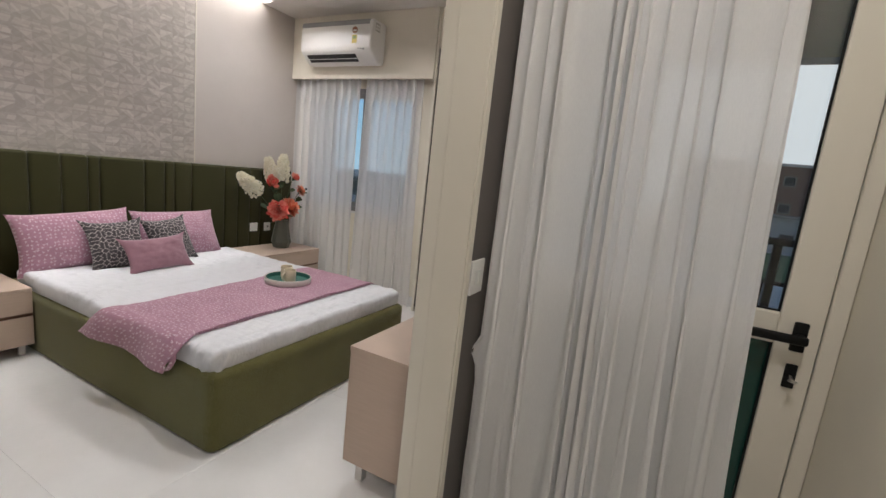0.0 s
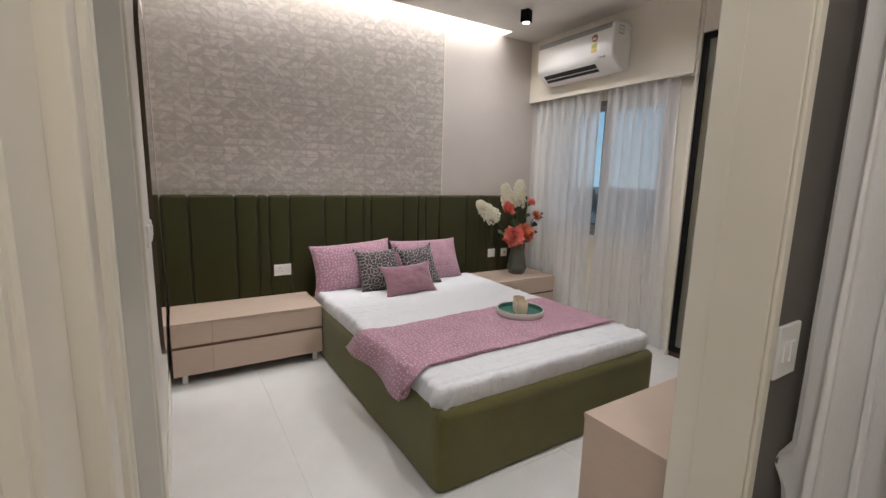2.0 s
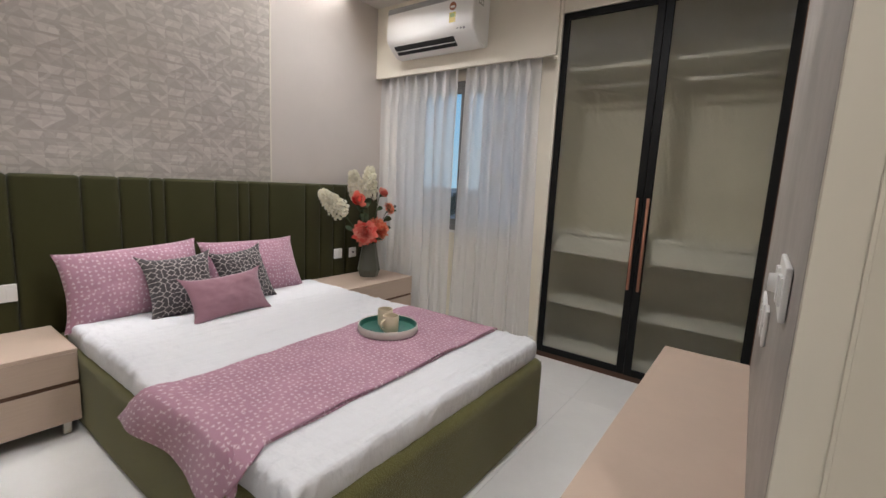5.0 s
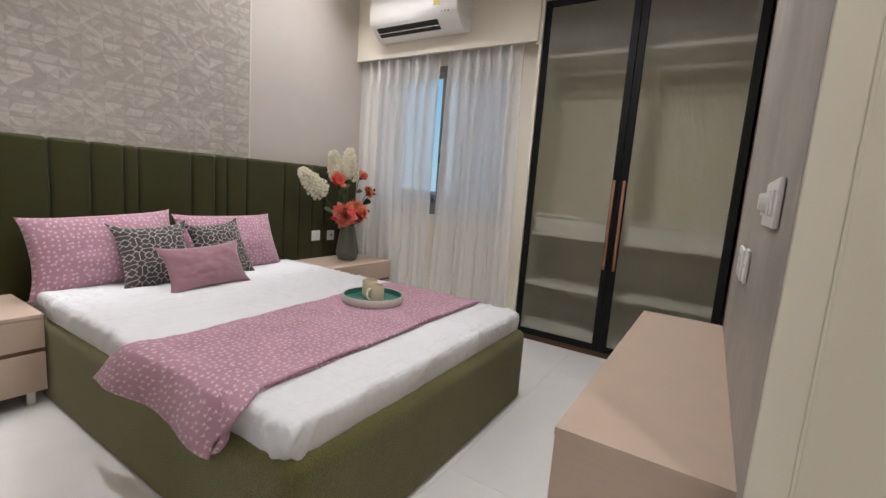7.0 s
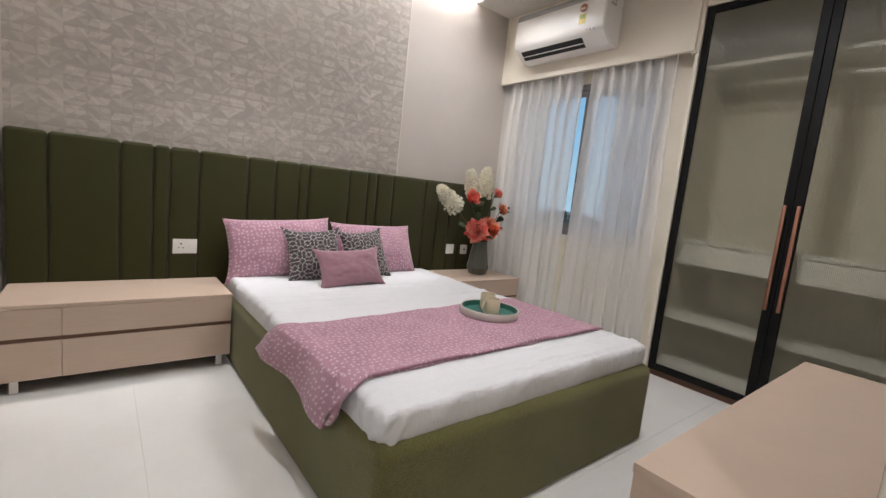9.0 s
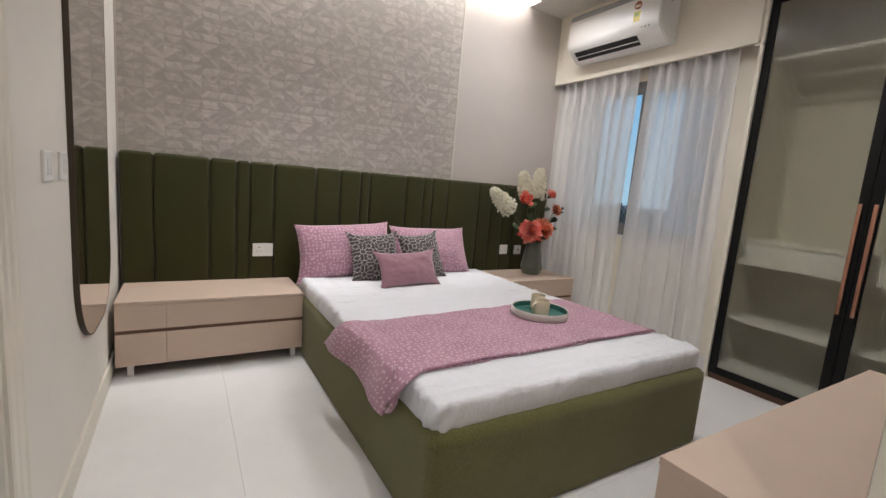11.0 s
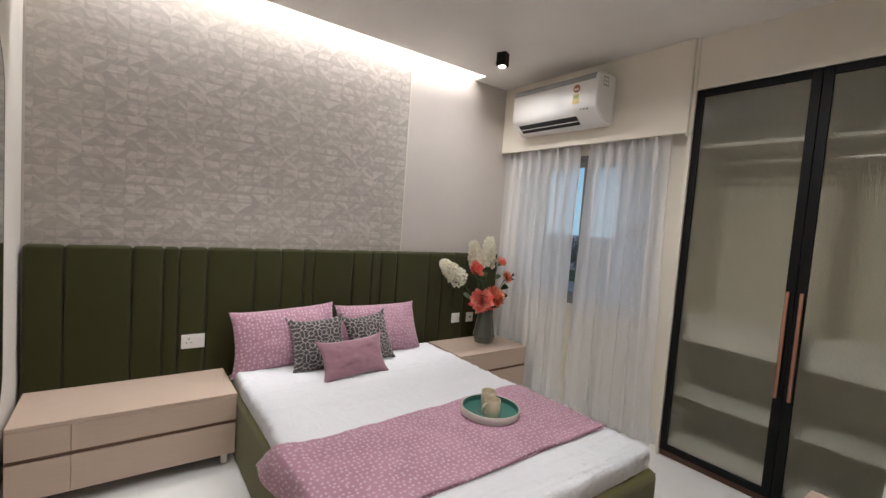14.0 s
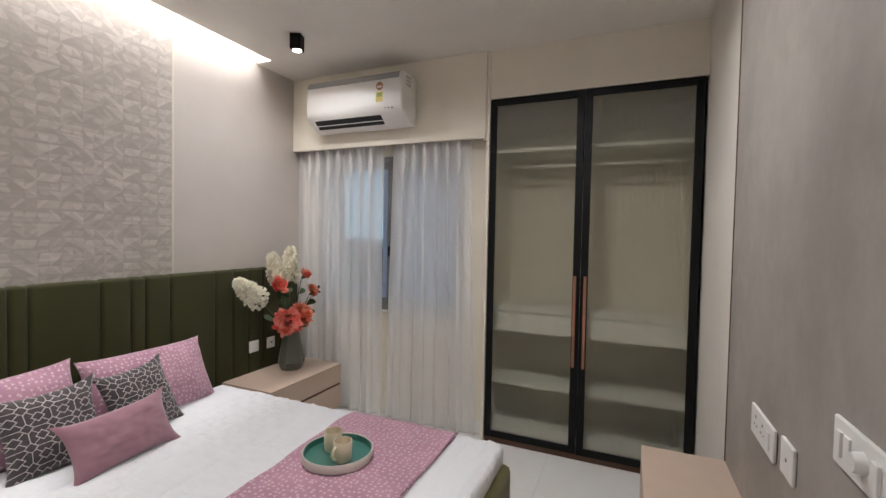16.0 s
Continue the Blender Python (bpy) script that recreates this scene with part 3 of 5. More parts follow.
def balcony_door():
    d = thing("balcony_door", (3.76, 2.14, 0), "cream aluminium balcony door with a clear upper pane and a dark green lower panel", "door", kind="structure")
    x0, x1, y0, y1 = 3.25, 4.268, 2.105, 2.15
    part("door_frame", joined(box(x0, x0 + 0.05, y0, y1 + 0.03, FZ, 2.12, 0.004, 1), box(x1 - 0.045, x1, y0, y1 + 0.03, FZ, 2.12, 0.004, 1), box(x0 + 0.05, x1 - 0.045, y0, y1 + 0.03, 2.07, 2.12, 0.004, 1)), M_TRIM, d)
    leaf = part("leaf", joined(box(x0 + 0.055, x0 + 0.145, y0 - 0.006, y1, 0.02, 2.065, 0.006, 2), box(4.112, x1 - 0.05, y0 - 0.006, y1, 0.02, 2.065, 0.006, 2), box(x0 + 0.145, 4.112, y0 - 0.006, y1, 1.98, 2.065, 0.006, 2), box(x0 + 0.145, 4.112, y0 - 0.006, y1, 0.925, 1.022, 0.006, 2), box(x0 + 0.145, 4.112, y0 - 0.006, y1, 0.02, 0.13, 0.006, 2)), M_TRIM, d)
    part("gasket", joined(box(4.106, 4.112, y0 + 0.004, y0 + 0.012, 1.022, 1.98), box(x0 + 0.145, 4.106, y0 + 0.004, y0 + 0.012, 1.022, 1.028), box(4.106, 4.112, y0 + 0.004, y0 + 0.012, 0.13, 0.925)), M_BLACK, leaf, "black rubber gasket")
    pane = part("pane", box(x0 + 0.14, 4.117, 2.128, 2.134, 1.015, 1.985), M_GLASS, leaf, "clear glass pane")
    pane.visible_shadow = False
    part("lower_panel", box(x0 + 0.14, 4.117, 2.126, 2.134, 0.125, 0.93), plain("dark_green_panel", (0.012, 0.055, 0.042), 0.2), leaf, "dark green glazed lower panel")
    handle = part("door_handle", joined(box(4.148, 4.184, y0 - 0.018, y0 - 0.006, 0.915, 1.005, 0.005, 2), box(4.01, 4.18, y0 - 0.060, y0 - 0.040, 0.945, 0.972, 0.007, 2), box(4.152, 4.178, y0 - 0.050, y0 - 0.016, 0.945, 0.972, 0.005, 1)), M_BLACK, leaf, "black lever handle", smooth=True)
    lock = part("lock", box(4.152, 4.182, y0 - 0.014, y0 - 0.006, 0.800, 0.875, 0.004, 2), M_BLACK, leaf, "black lock plate with a steel key")
    part("key", joined(box(4.165, 4.169, y0 - 0.045, y0 - 0.012, 0.832, 0.842), lathe([(0.004, 0), (0.012, 0.0015), (0.012, 0.004), (0.004, 0.0055)], 16, (4.167, y0 - 0.05, 0.832))), M_STEEL, lock)


balcony_door()

# ---- setting: outdoors ----
M_CONC = painted("balcony_concrete", (0.36, 0.35, 0.34), 0.8, 0.15, 0.3)
structure("balcony_slab", box(3.21, 6.5, 2.22, 3.62, -0.25, -0.06), M_CONC, "grey concrete balcony floor")
structure("balcony_soffit", joined(box(3.21, 6.5, 2.22, 3.62, 2.62, 2.80), box(3.21, 6.5, 3.48, 3.62, 2.12, 2.62)), M_CONC, "grey concrete balcony ceiling and edge beam")
rail = thing("balcony_railing", (4.8, 3.55, -0.06), "dark painted steel balcony railing", "railing")
part("top_rail", box(3.21, 6.5, 3.53, 3.57, 1.13, 1.17, 0.006, 1), M_BLACK, rail)
part("lower_rail", box(3.21, 6.5, 3.54, 3.56, 0.90, 0.925, 0.004, 1), M_BLACK, rail)
part("bottom_rail", box(3.21, 6.5, 3.54, 3.56, 0.06, 0.085, 0.004, 1), M_BLACK, rail)
for k in range(4):
    part("post", box(3.24 + k * 1.08, 3.28 + k * 1.08, 3.53, 3.57, -0.06, 1.13, 0.004, 1), M_BLACK, rail)
for k in range(28):
    part("baluster", cyl((3.3 + k * 0.112, 3.55, 0.085), (3.3 + k * 0.112, 3.55, 0.90), 0.006, seg=8), M_BLACK, rail)

GZ = -3.4


def ground_mat():
    m = Nodes("pale_ground")
    f = m.noise(0.25, 5)
    m.set(Base_Color=m.mix(m.ramp(f, 0.4, 0.6), (0.27, 0.28, 0.29), (0.36, 0.365, 0.37)), Roughness=0.9)
    return m.mat


def lawn_mat():
    m = Nodes("lawn_grass")
    m.set(Base_Color=m.mix(m.noise(3, 6), (0.025, 0.06, 0.018), (0.06, 0.11, 0.035)), Roughness=0.95)
    m.bump(m.noise(25, 4), 0.6, 0.05)
    return m.mat


structure("ground", box(-900, 900, 4.9, 1500, GZ - 0.5, GZ), ground_mat(), "pale paved ground far below the windows")
def backdrop_mat():
    """Evening sky behind everything: blue to one side, whiter to the other."""
    m = Nodes("distant_sky")
    sep = m.node("ShaderNodeSeparateXYZ")
    m.put(sep.inputs[0], m.coords())
    high = m.mix(m.ramp(sep.outputs["Z"], 0.0, 150.0), (0.42, 0.66, 0.86), (0.22, 0.52, 0.86))
    c = m.mix(m.ramp(sep.outputs["X"], -90.0, 20.0), high, (0.78, 0.83, 0.88))
    m.set(Base_Color=(0.0, 0.0, 0.0), Roughness=1.0, Specular_IOR_Level=0.0, Emission_Color=c, Emission_Strength=0.9)
    return m.mat


structure("backdrop", box(-900, 900, 420, 421, GZ, 380), backdrop_mat(), "plain pale blue evening sky in the distance")
structure("lawn", box(-30, 60, 36, 60, GZ, GZ + 0.06), lawn_mat(), "green lawn beyond the paved ground")


def brick_mat():
    m = Nodes("weathered_brick")
    b = m.node("ShaderNodeTexBrick", Scale=4.0)
    b.inputs["Color1"].default_value = (0.17, 0.085, 0.06, 1)
    b.inputs["Color2"].default_value = (0.12, 0.065, 0.05, 1)
    b.inputs["Mortar"].default_value = (0.20, 0.18, 0.16, 1)
    m.put(b.inputs["Vector"], m.node("ShaderNodeMapping", Rotation=(radians(90), 0, 0), Vector=m.coords()).outputs[0])
    m.set(Base_Color=b.outputs["Color"], Roughness=0.9)
    return m.mat


M_BRICK = brick_mat()


def building(x0, x1, y0, z1, material, roofmat, label, storeys, cols):
    h = thing("building", ((x0 + x1) / 2, y0, GZ), label, "building")
    part("wall", box(x0, x1, y0, y0 + 9, GZ, z1), material, h)
    part("roof", box(x0 - 0.3, x1 + 0.3, y0 - 0.3, y0 + 9.3, z1, z1 + 0.35), roofmat, h)
    step = (x1 - x0) / cols
    for s in range(storeys):
        for c in range(cols):
            wx, wz = x0 + step * (c + 0.3), GZ + 1.0 + s * (z1 - GZ) / storeys
            w = part("window", box(wx, wx + step * 0.36, y0 - 0.06, y0 + 0.02, wz, wz + 1.3), M_FRAME, h)
            part("pane", box(wx + 0.1, wx + step * 0.36 - 0.1, y0 - 0.08, y0 - 0.06, wz + 0.1, wz + 1.2), M_HOLE, w, "dark window pane")


building(4, 30, 72, 7.2, M_BRICK, M_CONC, "weathered brick building under a flat grey roof", 3, 7)
building(2, 22, 62, 0.6, M_CONC, M_FRAME, "low grey shed in front of the brick building", 1, 5)
building(-12.5, 2.0, 26, 9.5, painted("pale_lilac_render", (0.50, 0.50, 0.57), 0.85, 0.08, 0.2), M_CONC, "pale grey apartment block seen through the bedroom window", 4, 5)


def far_trees():
    """A distant belt of trees: clumped leaf cards over short trunks."""
    rng = random.Random(5)
    bm = bmesh.new()
    for k in range(46):
        cx, cy, top = -46 + k * 1.15 + rng.uniform(-0.5, 0.5), 44 + rng.uniform(-4, 6), rng.uniform(-1.2, 0.6)
        for n in range(46):
            a, r = rng.uniform(0, 6.28), rng.uniform(0.2, 1.7)
            z = GZ + 1.2 + (top - GZ - 1.2) * rng.random()
            size = rng.uniform(0.25, 0.6)
            m = Matrix.Translation((cx + r * math.cos(a), cy + r * math.sin(a), z)) @ Euler((rng.uniform(0, 3), rng.uniform(0, 3), a)).to_matrix().to_4x4()
            q = [bm.verts.new(m @ Vector(v)) for v in ((-size, -size * 0.5, 0), (size, -size * 0.4, 0.1), (size * 0.8, size * 0.6, -0.1), (-size * 0.6, size * 0.7, 0.15))]
            bm.faces.new(q)
        me = cyl((cx, cy, GZ), (cx, cy, GZ + 2.5), 0.18, 0.1, 6)
        tmp = bpy.data.meshes.new("tmp")
        me.to_mesh(tmp)
        bm.from_mesh(tmp)
        bpy.data.meshes.remove(tmp)
        me.free()
    tagged(part("tree_belt", bm, plain("far_foliage", (0.13, 0.16, 0.15), 0.9, 0.0, 0.4)), "dark green belt of distant trees", "trees", "", "stuff")


far_trees()


# ---- bedroom window and curtains ----
def bedroom_window():
    w = thing("window_1", (0.84, 4.2, WZ0), "dark grey aluminium sliding window with two clear panes", "window", kind="structure")
    f = 0.045
    part("window_frame", joined(box(WX0, WX0 + f, 4.15, 4.24, WZ0, WZ1, 0.003, 1), box(WX1 - f, WX1, 4.15, 4.24, WZ0, WZ1, 0.003, 1), box(WX0 + f, WX1 - f, 4.15, 4.24, WZ0, WZ0 + f, 0.003, 1), box(WX0 + f, WX1 - f, 4.15, 4.24, WZ1 - f, WZ1, 0.003, 1)), M_FRAME, w)
    for name, a, b, y in (("sash", WX0 + f, 0.895, 4.16), ("sash", 0.845, WX1 - f, 4.20)):
        s = part(name, joined(box(a, a + 0.05, y, y + 0.03, WZ0 + f, WZ1 - f, 0.003, 1), box(b - 0.05, b, y, y + 0.03, WZ0 + f, WZ1 - f, 0.003, 1), box(a + 0.05, b - 0.05, y, y + 0.03, WZ0 + f, WZ0 + f + 0.05, 0.003, 1), box(a + 0.05, b - 0.05, y, y + 0.03, WZ1 - f - 0.05, WZ1 - f, 0.003, 1)), M_FRAME, w)
        p = part("pane", box(a + 0.045, b - 0.045, y + 0.012, y + 0.017, WZ0 + f + 0.045, WZ1 - f - 0.045), M_GLASS, s, "clear glass pane")
        p.visible_shadow = False
    part("gasket", box(0.890, 0.898, 4.155, 4.162, WZ0 + f, WZ1 - f), M_BLACK, w, "black rubber gasket")
    part("window_sill", box(WX0, WX1, 4.12, 4.15, WZ0 - 0.02, WZ0, 0.003, 1), M_TILE, w)
    part("latch", box(0.862, 0.882, 4.145, 4.16, 1.28, 1.36, 0.003, 1), M_BLACK, w)


bedroom_window()


def curtain(name, x0, x1, y, z0, z1, folds, depth, seed, material, label, spread=0.0, sway=None, uneven=0.0, over=1.7):
    rng = random.Random(seed)
    ph = [rng.uniform(-0.5, 0.5) for _ in range(folds + 2)]
    amp = [rng.uniform(0.65 - 0.5 * uneven, 1.25) for _ in range(folds + 2)]

    def at(u, v):
        k = (u + uneven * (0.055 * math.sin(9.4 * u + 1.2) + 0.03 * math.sin(21 * u + 2.0 + 1.5 * v)) * min(1.0, 8 * u, 8 - 8 * u)) * folds
        k = max(0.0, min(folds, k))
        i = int(min(k, folds - 1e-6))
        f = k - i
        a = amp[i] * (1 - f) + amp[i + 1] * f
        sh = (ph[i] * (1 - f) + ph[i + 1] * f) * (1 - v) * 0.5
        top = max(0.0, (v - 0.93) / 0.07)
        ridge = 0.5 + 0.5 * math.cos(2 * math.pi * (k + sh))
        wave = 0.8 - 1.9 * ridge ** (1.15 + 3.4 * max(0.0, v - 0.72) / 0.28)
        wave = wave * (1 - 0.25 * top) + 0.18 * math.sin(2 * math.pi * (2.3 * k + 3 * sh)) * (1 - v)
        x = x0 + (x1 - x0) * u + spread * (u - 0.5) * (1 - v) + 0.012 * math.sin(2 * math.pi * k * 2 + ph[i]) * (1 - v)
        x -= (x1 - x0) / folds * over * (0.75 + 0.25 * v) / 6.283 * math.sin(2 * math.pi * (k + sh))
        if sway:
            x += sway(u, v)
        yy = y + depth * a * wave + uneven * 0.012 * noise.noise((u * 6, v * 14, 3.3)) * (1 - v) + 0.010 * noise.noise((u * 9, v * 3, seed))
        return (x, yy, z0 + (z1 - z0) * v)

    c = thing(name, ((x0 + x1) / 2, y, z0), label, "curtain", "bedroom curtains" if "voile" in label else "")
    part("cloth", sheet(folds * 20, 44, at), material, c, smooth=True)
    part("heading_tape", sheet(folds * 14, 1, lambda u, v: (at(u, 1.0)[0], at(u, 1.0)[1] - 0.002, z1 - 0.002 + 0.026 * v)), material, c, "thin heading tape")
    if "voile" in label:
        for i in range(1, folds):
            def pleat(u, v, i=i):
                top = 0.955 - 0.105 * (1 - v)
                x, y_, z = at(i / folds, top)
                a, w = (u - 0.5) * math.pi, 0.003 + 0.017 * math.sin(math.pi * (1 - v)) ** 0.8
                return (x + w * math.sin(a), y_ - 0.003 - (0.002 + 0.007 * v) * math.cos(a), z)
            part("pleat", sheet(6, 8, pleat), material, c, "pinched heading pleat", smooth=True)
    part("hem", sheet(folds * 14, 2, lambda u, v: (at(u, 0.03 * v)[0], at(u, 0.03 * v)[1] - 0.0015, at(u, 0.03 * v)[2])), material, c, "double-turned hem")
    return c


curtain("curtain", 0.04, 0.862, 4.070, 0.0, 2.235, 8, 0.029, 3, M_SHEER, "sheer white voile curtain drawn across the bedroom window", 0.01, over=1.15)
curtain("curtain", 0.966, 1.590, 4.070, 0.0, 2.235, 7, 0.029, 8, M_SHEER, "sheer white voile curtain drawn across the bedroom window", 0.12, over=1.15)
track = thing("curtain_track", (0.86, 4.072, 2.25), "slim white curtain track hidden behind the pelmet", "curtain track")
part("rail", box(0.02, 1.70, 4.06, 4.084, 2.253, 2.262, 0.002, 1), M_PLASTIC, track)
curtain("drape", 3.240, 3.965, 1.940, 0.0, 2.55, 13, 0.027, 21, M_DRAPE, "long creased white curtain hanging before the balcony door", 0.0, lambda u, v: 0.10 * (1 - v) ** 1.5 * u - 0.045 * math.exp(-((v - 0.268) / 0.014) ** 2 - (u / 0.03) ** 2), 1.0)
dtrack = thing("curtain_track", (3.7, 1.94, 2.56), "slim white curtain track above the balcony door", "curtain track")
part("rail", box(3.23, 4.2, 1.925, 1.955, 2.57, 2.584, 0.002, 1), M_PLASTIC, dtrack)
part("bracket", box(3.215, 3.245, 1.93, 1.95, 2.584, 2.60), M_PLASTIC, dtrack)


# ---- headboard and bed ----
SEAMS = [0.66, 0.824, 1.122, 1.276, 1.355, 1.507, 1.785, 1.958, 2.113, 2.186, 2.490, 2.645, 2.726, 2.873, 3.19, 3.333, 3.47, 3.60, 3.78, 3.985]
headboard = thing("headboard", (0.04, 2.32, FZ), "olive green upholstered headboard with vertical channels along the wall", "headboard")
part("backing", box(0.0046, 0.052, 0.661, 3.984, FZ, 1.165), M_GREEN, headboard)
for k, (a, b) in enumerate(zip(SEAMS, SEAMS[1:])):
    part("panel", box(0.0045, 0.085, a + 0.0004, b - 0.0004, FZ, 1.18, min(0.022, (b - a) * 0.3), 4), M_GREEN, headboard, smooth=True)


def soft_box(x0, x1, y0, y1, z0, z1, r, nx, ny, nz, wob, seed, uv=False):
    """A box with rounded edges and slightly uneven faces."""
    bm2 = bmesh.new()
    cx, cy, cz = (x0 + x1) / 2, (y0 + y1) / 2, (z0 + z1) / 2
    hx, hy, hz = (x1 - x0) / 2, (y1 - y0) / 2, (z1 - z0) / 2

    def place(p):
        q = Vector((p[0] * hx, p[1] * hy, p[2] * hz))
        inner = Vector([max(-h + r, min(h - r, c)) for c, h in zip(q, (hx, hy, hz))])
        d = q - inner
        if d.length > 1e-9:
            q = inner + d.normalized() * min(r, d.length if d.length < r else r)
        n = noise.noise((q.x * 3 + seed, q.y * 3, q.z * 3)) * 0.6 + noise.noise((q.x * 9, q.y * 9 + seed, q.z * 9)) * 0.4
        out = (q - inner * 0.999)
        out = out.normalized() if out.length > 1e-6 else Vector((0, 0, 1))
        return q + out * wob * n + Vector((cx, cy, cz))

    axes = [((0, 1, 2), nx, ny), ((1, 2, 0), ny, nz), ((2, 0, 1), nz, nx)]
    for (a, b, c), na, nb in axes:
        for s in (-1, 1):
            vs = []
            for i in range(na + 1):
                row = []
                for j in range(nb + 1):
                    p = [0, 0, 0]
                    ta, tb = 2 * i / na - 1, 2 * j / nb - 1
                    p[a], p[b], p[c] = math.copysign(abs(ta) ** 0.75, ta), math.copysign(abs(tb) ** 0.75, tb), s
                    row.append(bm2.verts.new(place(p)))
                vs.append(row)
            for i in range(na):
                for j in range(nb):
                    q = (vs[i][j], vs[i + 1][j], vs[i + 1][j + 1], vs[i][j + 1])
                    bm2.faces.new(q if s > 0 else q[::-1])
    bmesh.ops.remove_doubles(bm2, verts=bm2.verts, dist=1e-5)
    for f in bm2.faces:
        f.smooth = True
    return bm2


BX, BY0, BY1, BTOP = 2.178, 1.622, 3.136, 0.362
bed = thing("bed", (1.15, 2.38, FZ), "olive green upholstered double bed made up with white sheets", "bed")
base_bm = soft_box(0.088, BX, BY0, BY1, -0.052, BTOP, 0.044, 64, 56, 26, 0.003, 2.0)
for vert in base_bm.verts:
    vert.co.z = max(vert.co.z, FZ + 0.014)
part("base", base_bm, M_BOUCLE, bed, smooth=60)
# plinth coloured dark brown for the strip of shade below the base
part("plinth", box(0.09, BX - 0.022, BY0 + 0.022, BY1 - 0.022, FZ, 0.03, 0.004, 1), M_LAMDARK, bed, "recessed plinth coloured dark as the shade under the bed")


def corner_seam(x, y):
    return cyl((x, y, 0.03), (x, y, BTOP - 0.02), 0.0035, seg=8)


part("seam", corner_seam(BX - 0.0160, BY0 + 0.0160), M_BOUCLE, bed)
part("seam", corner_seam(BX - 0.0160, BY1 - 0.0160), M_BOUCLE, bed)


CREASES = [(0.70, 0.05, 0.004), (0.82, -0.03, 0.005), (0.90, 0.06, 0.005), (0.98, 0.02, 0.004), (1.07, -0.06, 0.005), (1.19, 0.08, 0.004), (1.30, 0.0, 0.004), (1.99, -0.04, 0.004), (2.05, 0.03, 0.005), (2.09, 0.01, 0.004)]


def mattress_mesh():
    """The sheeted mattress: rounded, tucked in, slack and creased along its edges."""
    x0, x1, y0, y1, top = 0.24, 2.142, 1.642, 3.114, 0.455

    bm = soft_box(x0, x1, y0, y1, 0.30, top, 0.028, 250, 120, 18, 0.003, 7.0)
    for vert in bm.verts:
        c = vert.co
        edge = min(c.x - x0, x1 - c.x, c.y - y0, y1 - c.y)
        side = max(0.0, 1 - edge / 0.10)
        n = noise.noise((c.x * 7, c.y * 7, c.z * 4)) + 0.5 * noise.noise((c.x * 22 + c.z * 9, c.y * 22, c.z * 6))
        diag = noise.noise(((c.x - c.y) * 3.0, (c.x + c.y) * 16.0, 4.0))
        if c.z > 0.40:
            fold = math.exp(-((c.x - 0.75) / 0.30) ** 2)
            c.z += 0.0030 * diag + 0.004 * side * n + 0.0022 * abs(noise.noise(((c.x + 0.6 * c.y) * 4.0, (c.y - 0.5 * c.x) * 26.0, 8.0))) + 0.0035 * fold * noise.noise((c.x * 42, c.y * 2.2, 1.0))
            for k, (xc, slope, amp) in enumerate(CREASES):
                along = 0.5 + noise.noise((c.y * 2.6, k * 7.3, 0.5))
                off = c.x - xc - slope * (c.y - 2.4) - 0.012 * noise.noise((c.y * 5, k * 3.1, 2.0))
                c.z += amp * max(0.0, min(1.0, along * 1.6)) * 1.5 * math.exp(-(off / 0.010) ** 2)
        if edge < 0.03:
            d = Vector(((1 if x1 - c.x < 0.03 else 0), (-1 if c.y - y0 < 0.03 else (1 if y1 - c.y < 0.03 else 0)), 0))
            run = c.y if d.x else c.x
            slant = run + 0.55 * (top - c.z)
            loose = min(1.0, max(0.0, (c.z - 0.345) / 0.06))
            fold = abs(noise.noise((slant * 9.0, 1.5, d.x * 3))) ** 0.8 * 0.018 + 0.010 * (0.5 - abs(noise.noise((slant * 19.0, 2.5 + c.z * 3, 5.0)))) ** 2 - 0.003 * abs(noise.noise((slant * 44.0, c.z * 5, 7.0)))
            c += d * (fold * loose + 0.004 * n * loose - 0.004)
            near_corner = max(0.0, 1 - math.hypot(c.x - x1, c.y - y0) / 0.12)
            c += d * 0.010 * near_corner * math.sin(slant * 95.0)
    return bm


part("mattress", mattress_mesh(), M_SHEET, bed, "white sheeted mattress with soft creases", smooth=70)


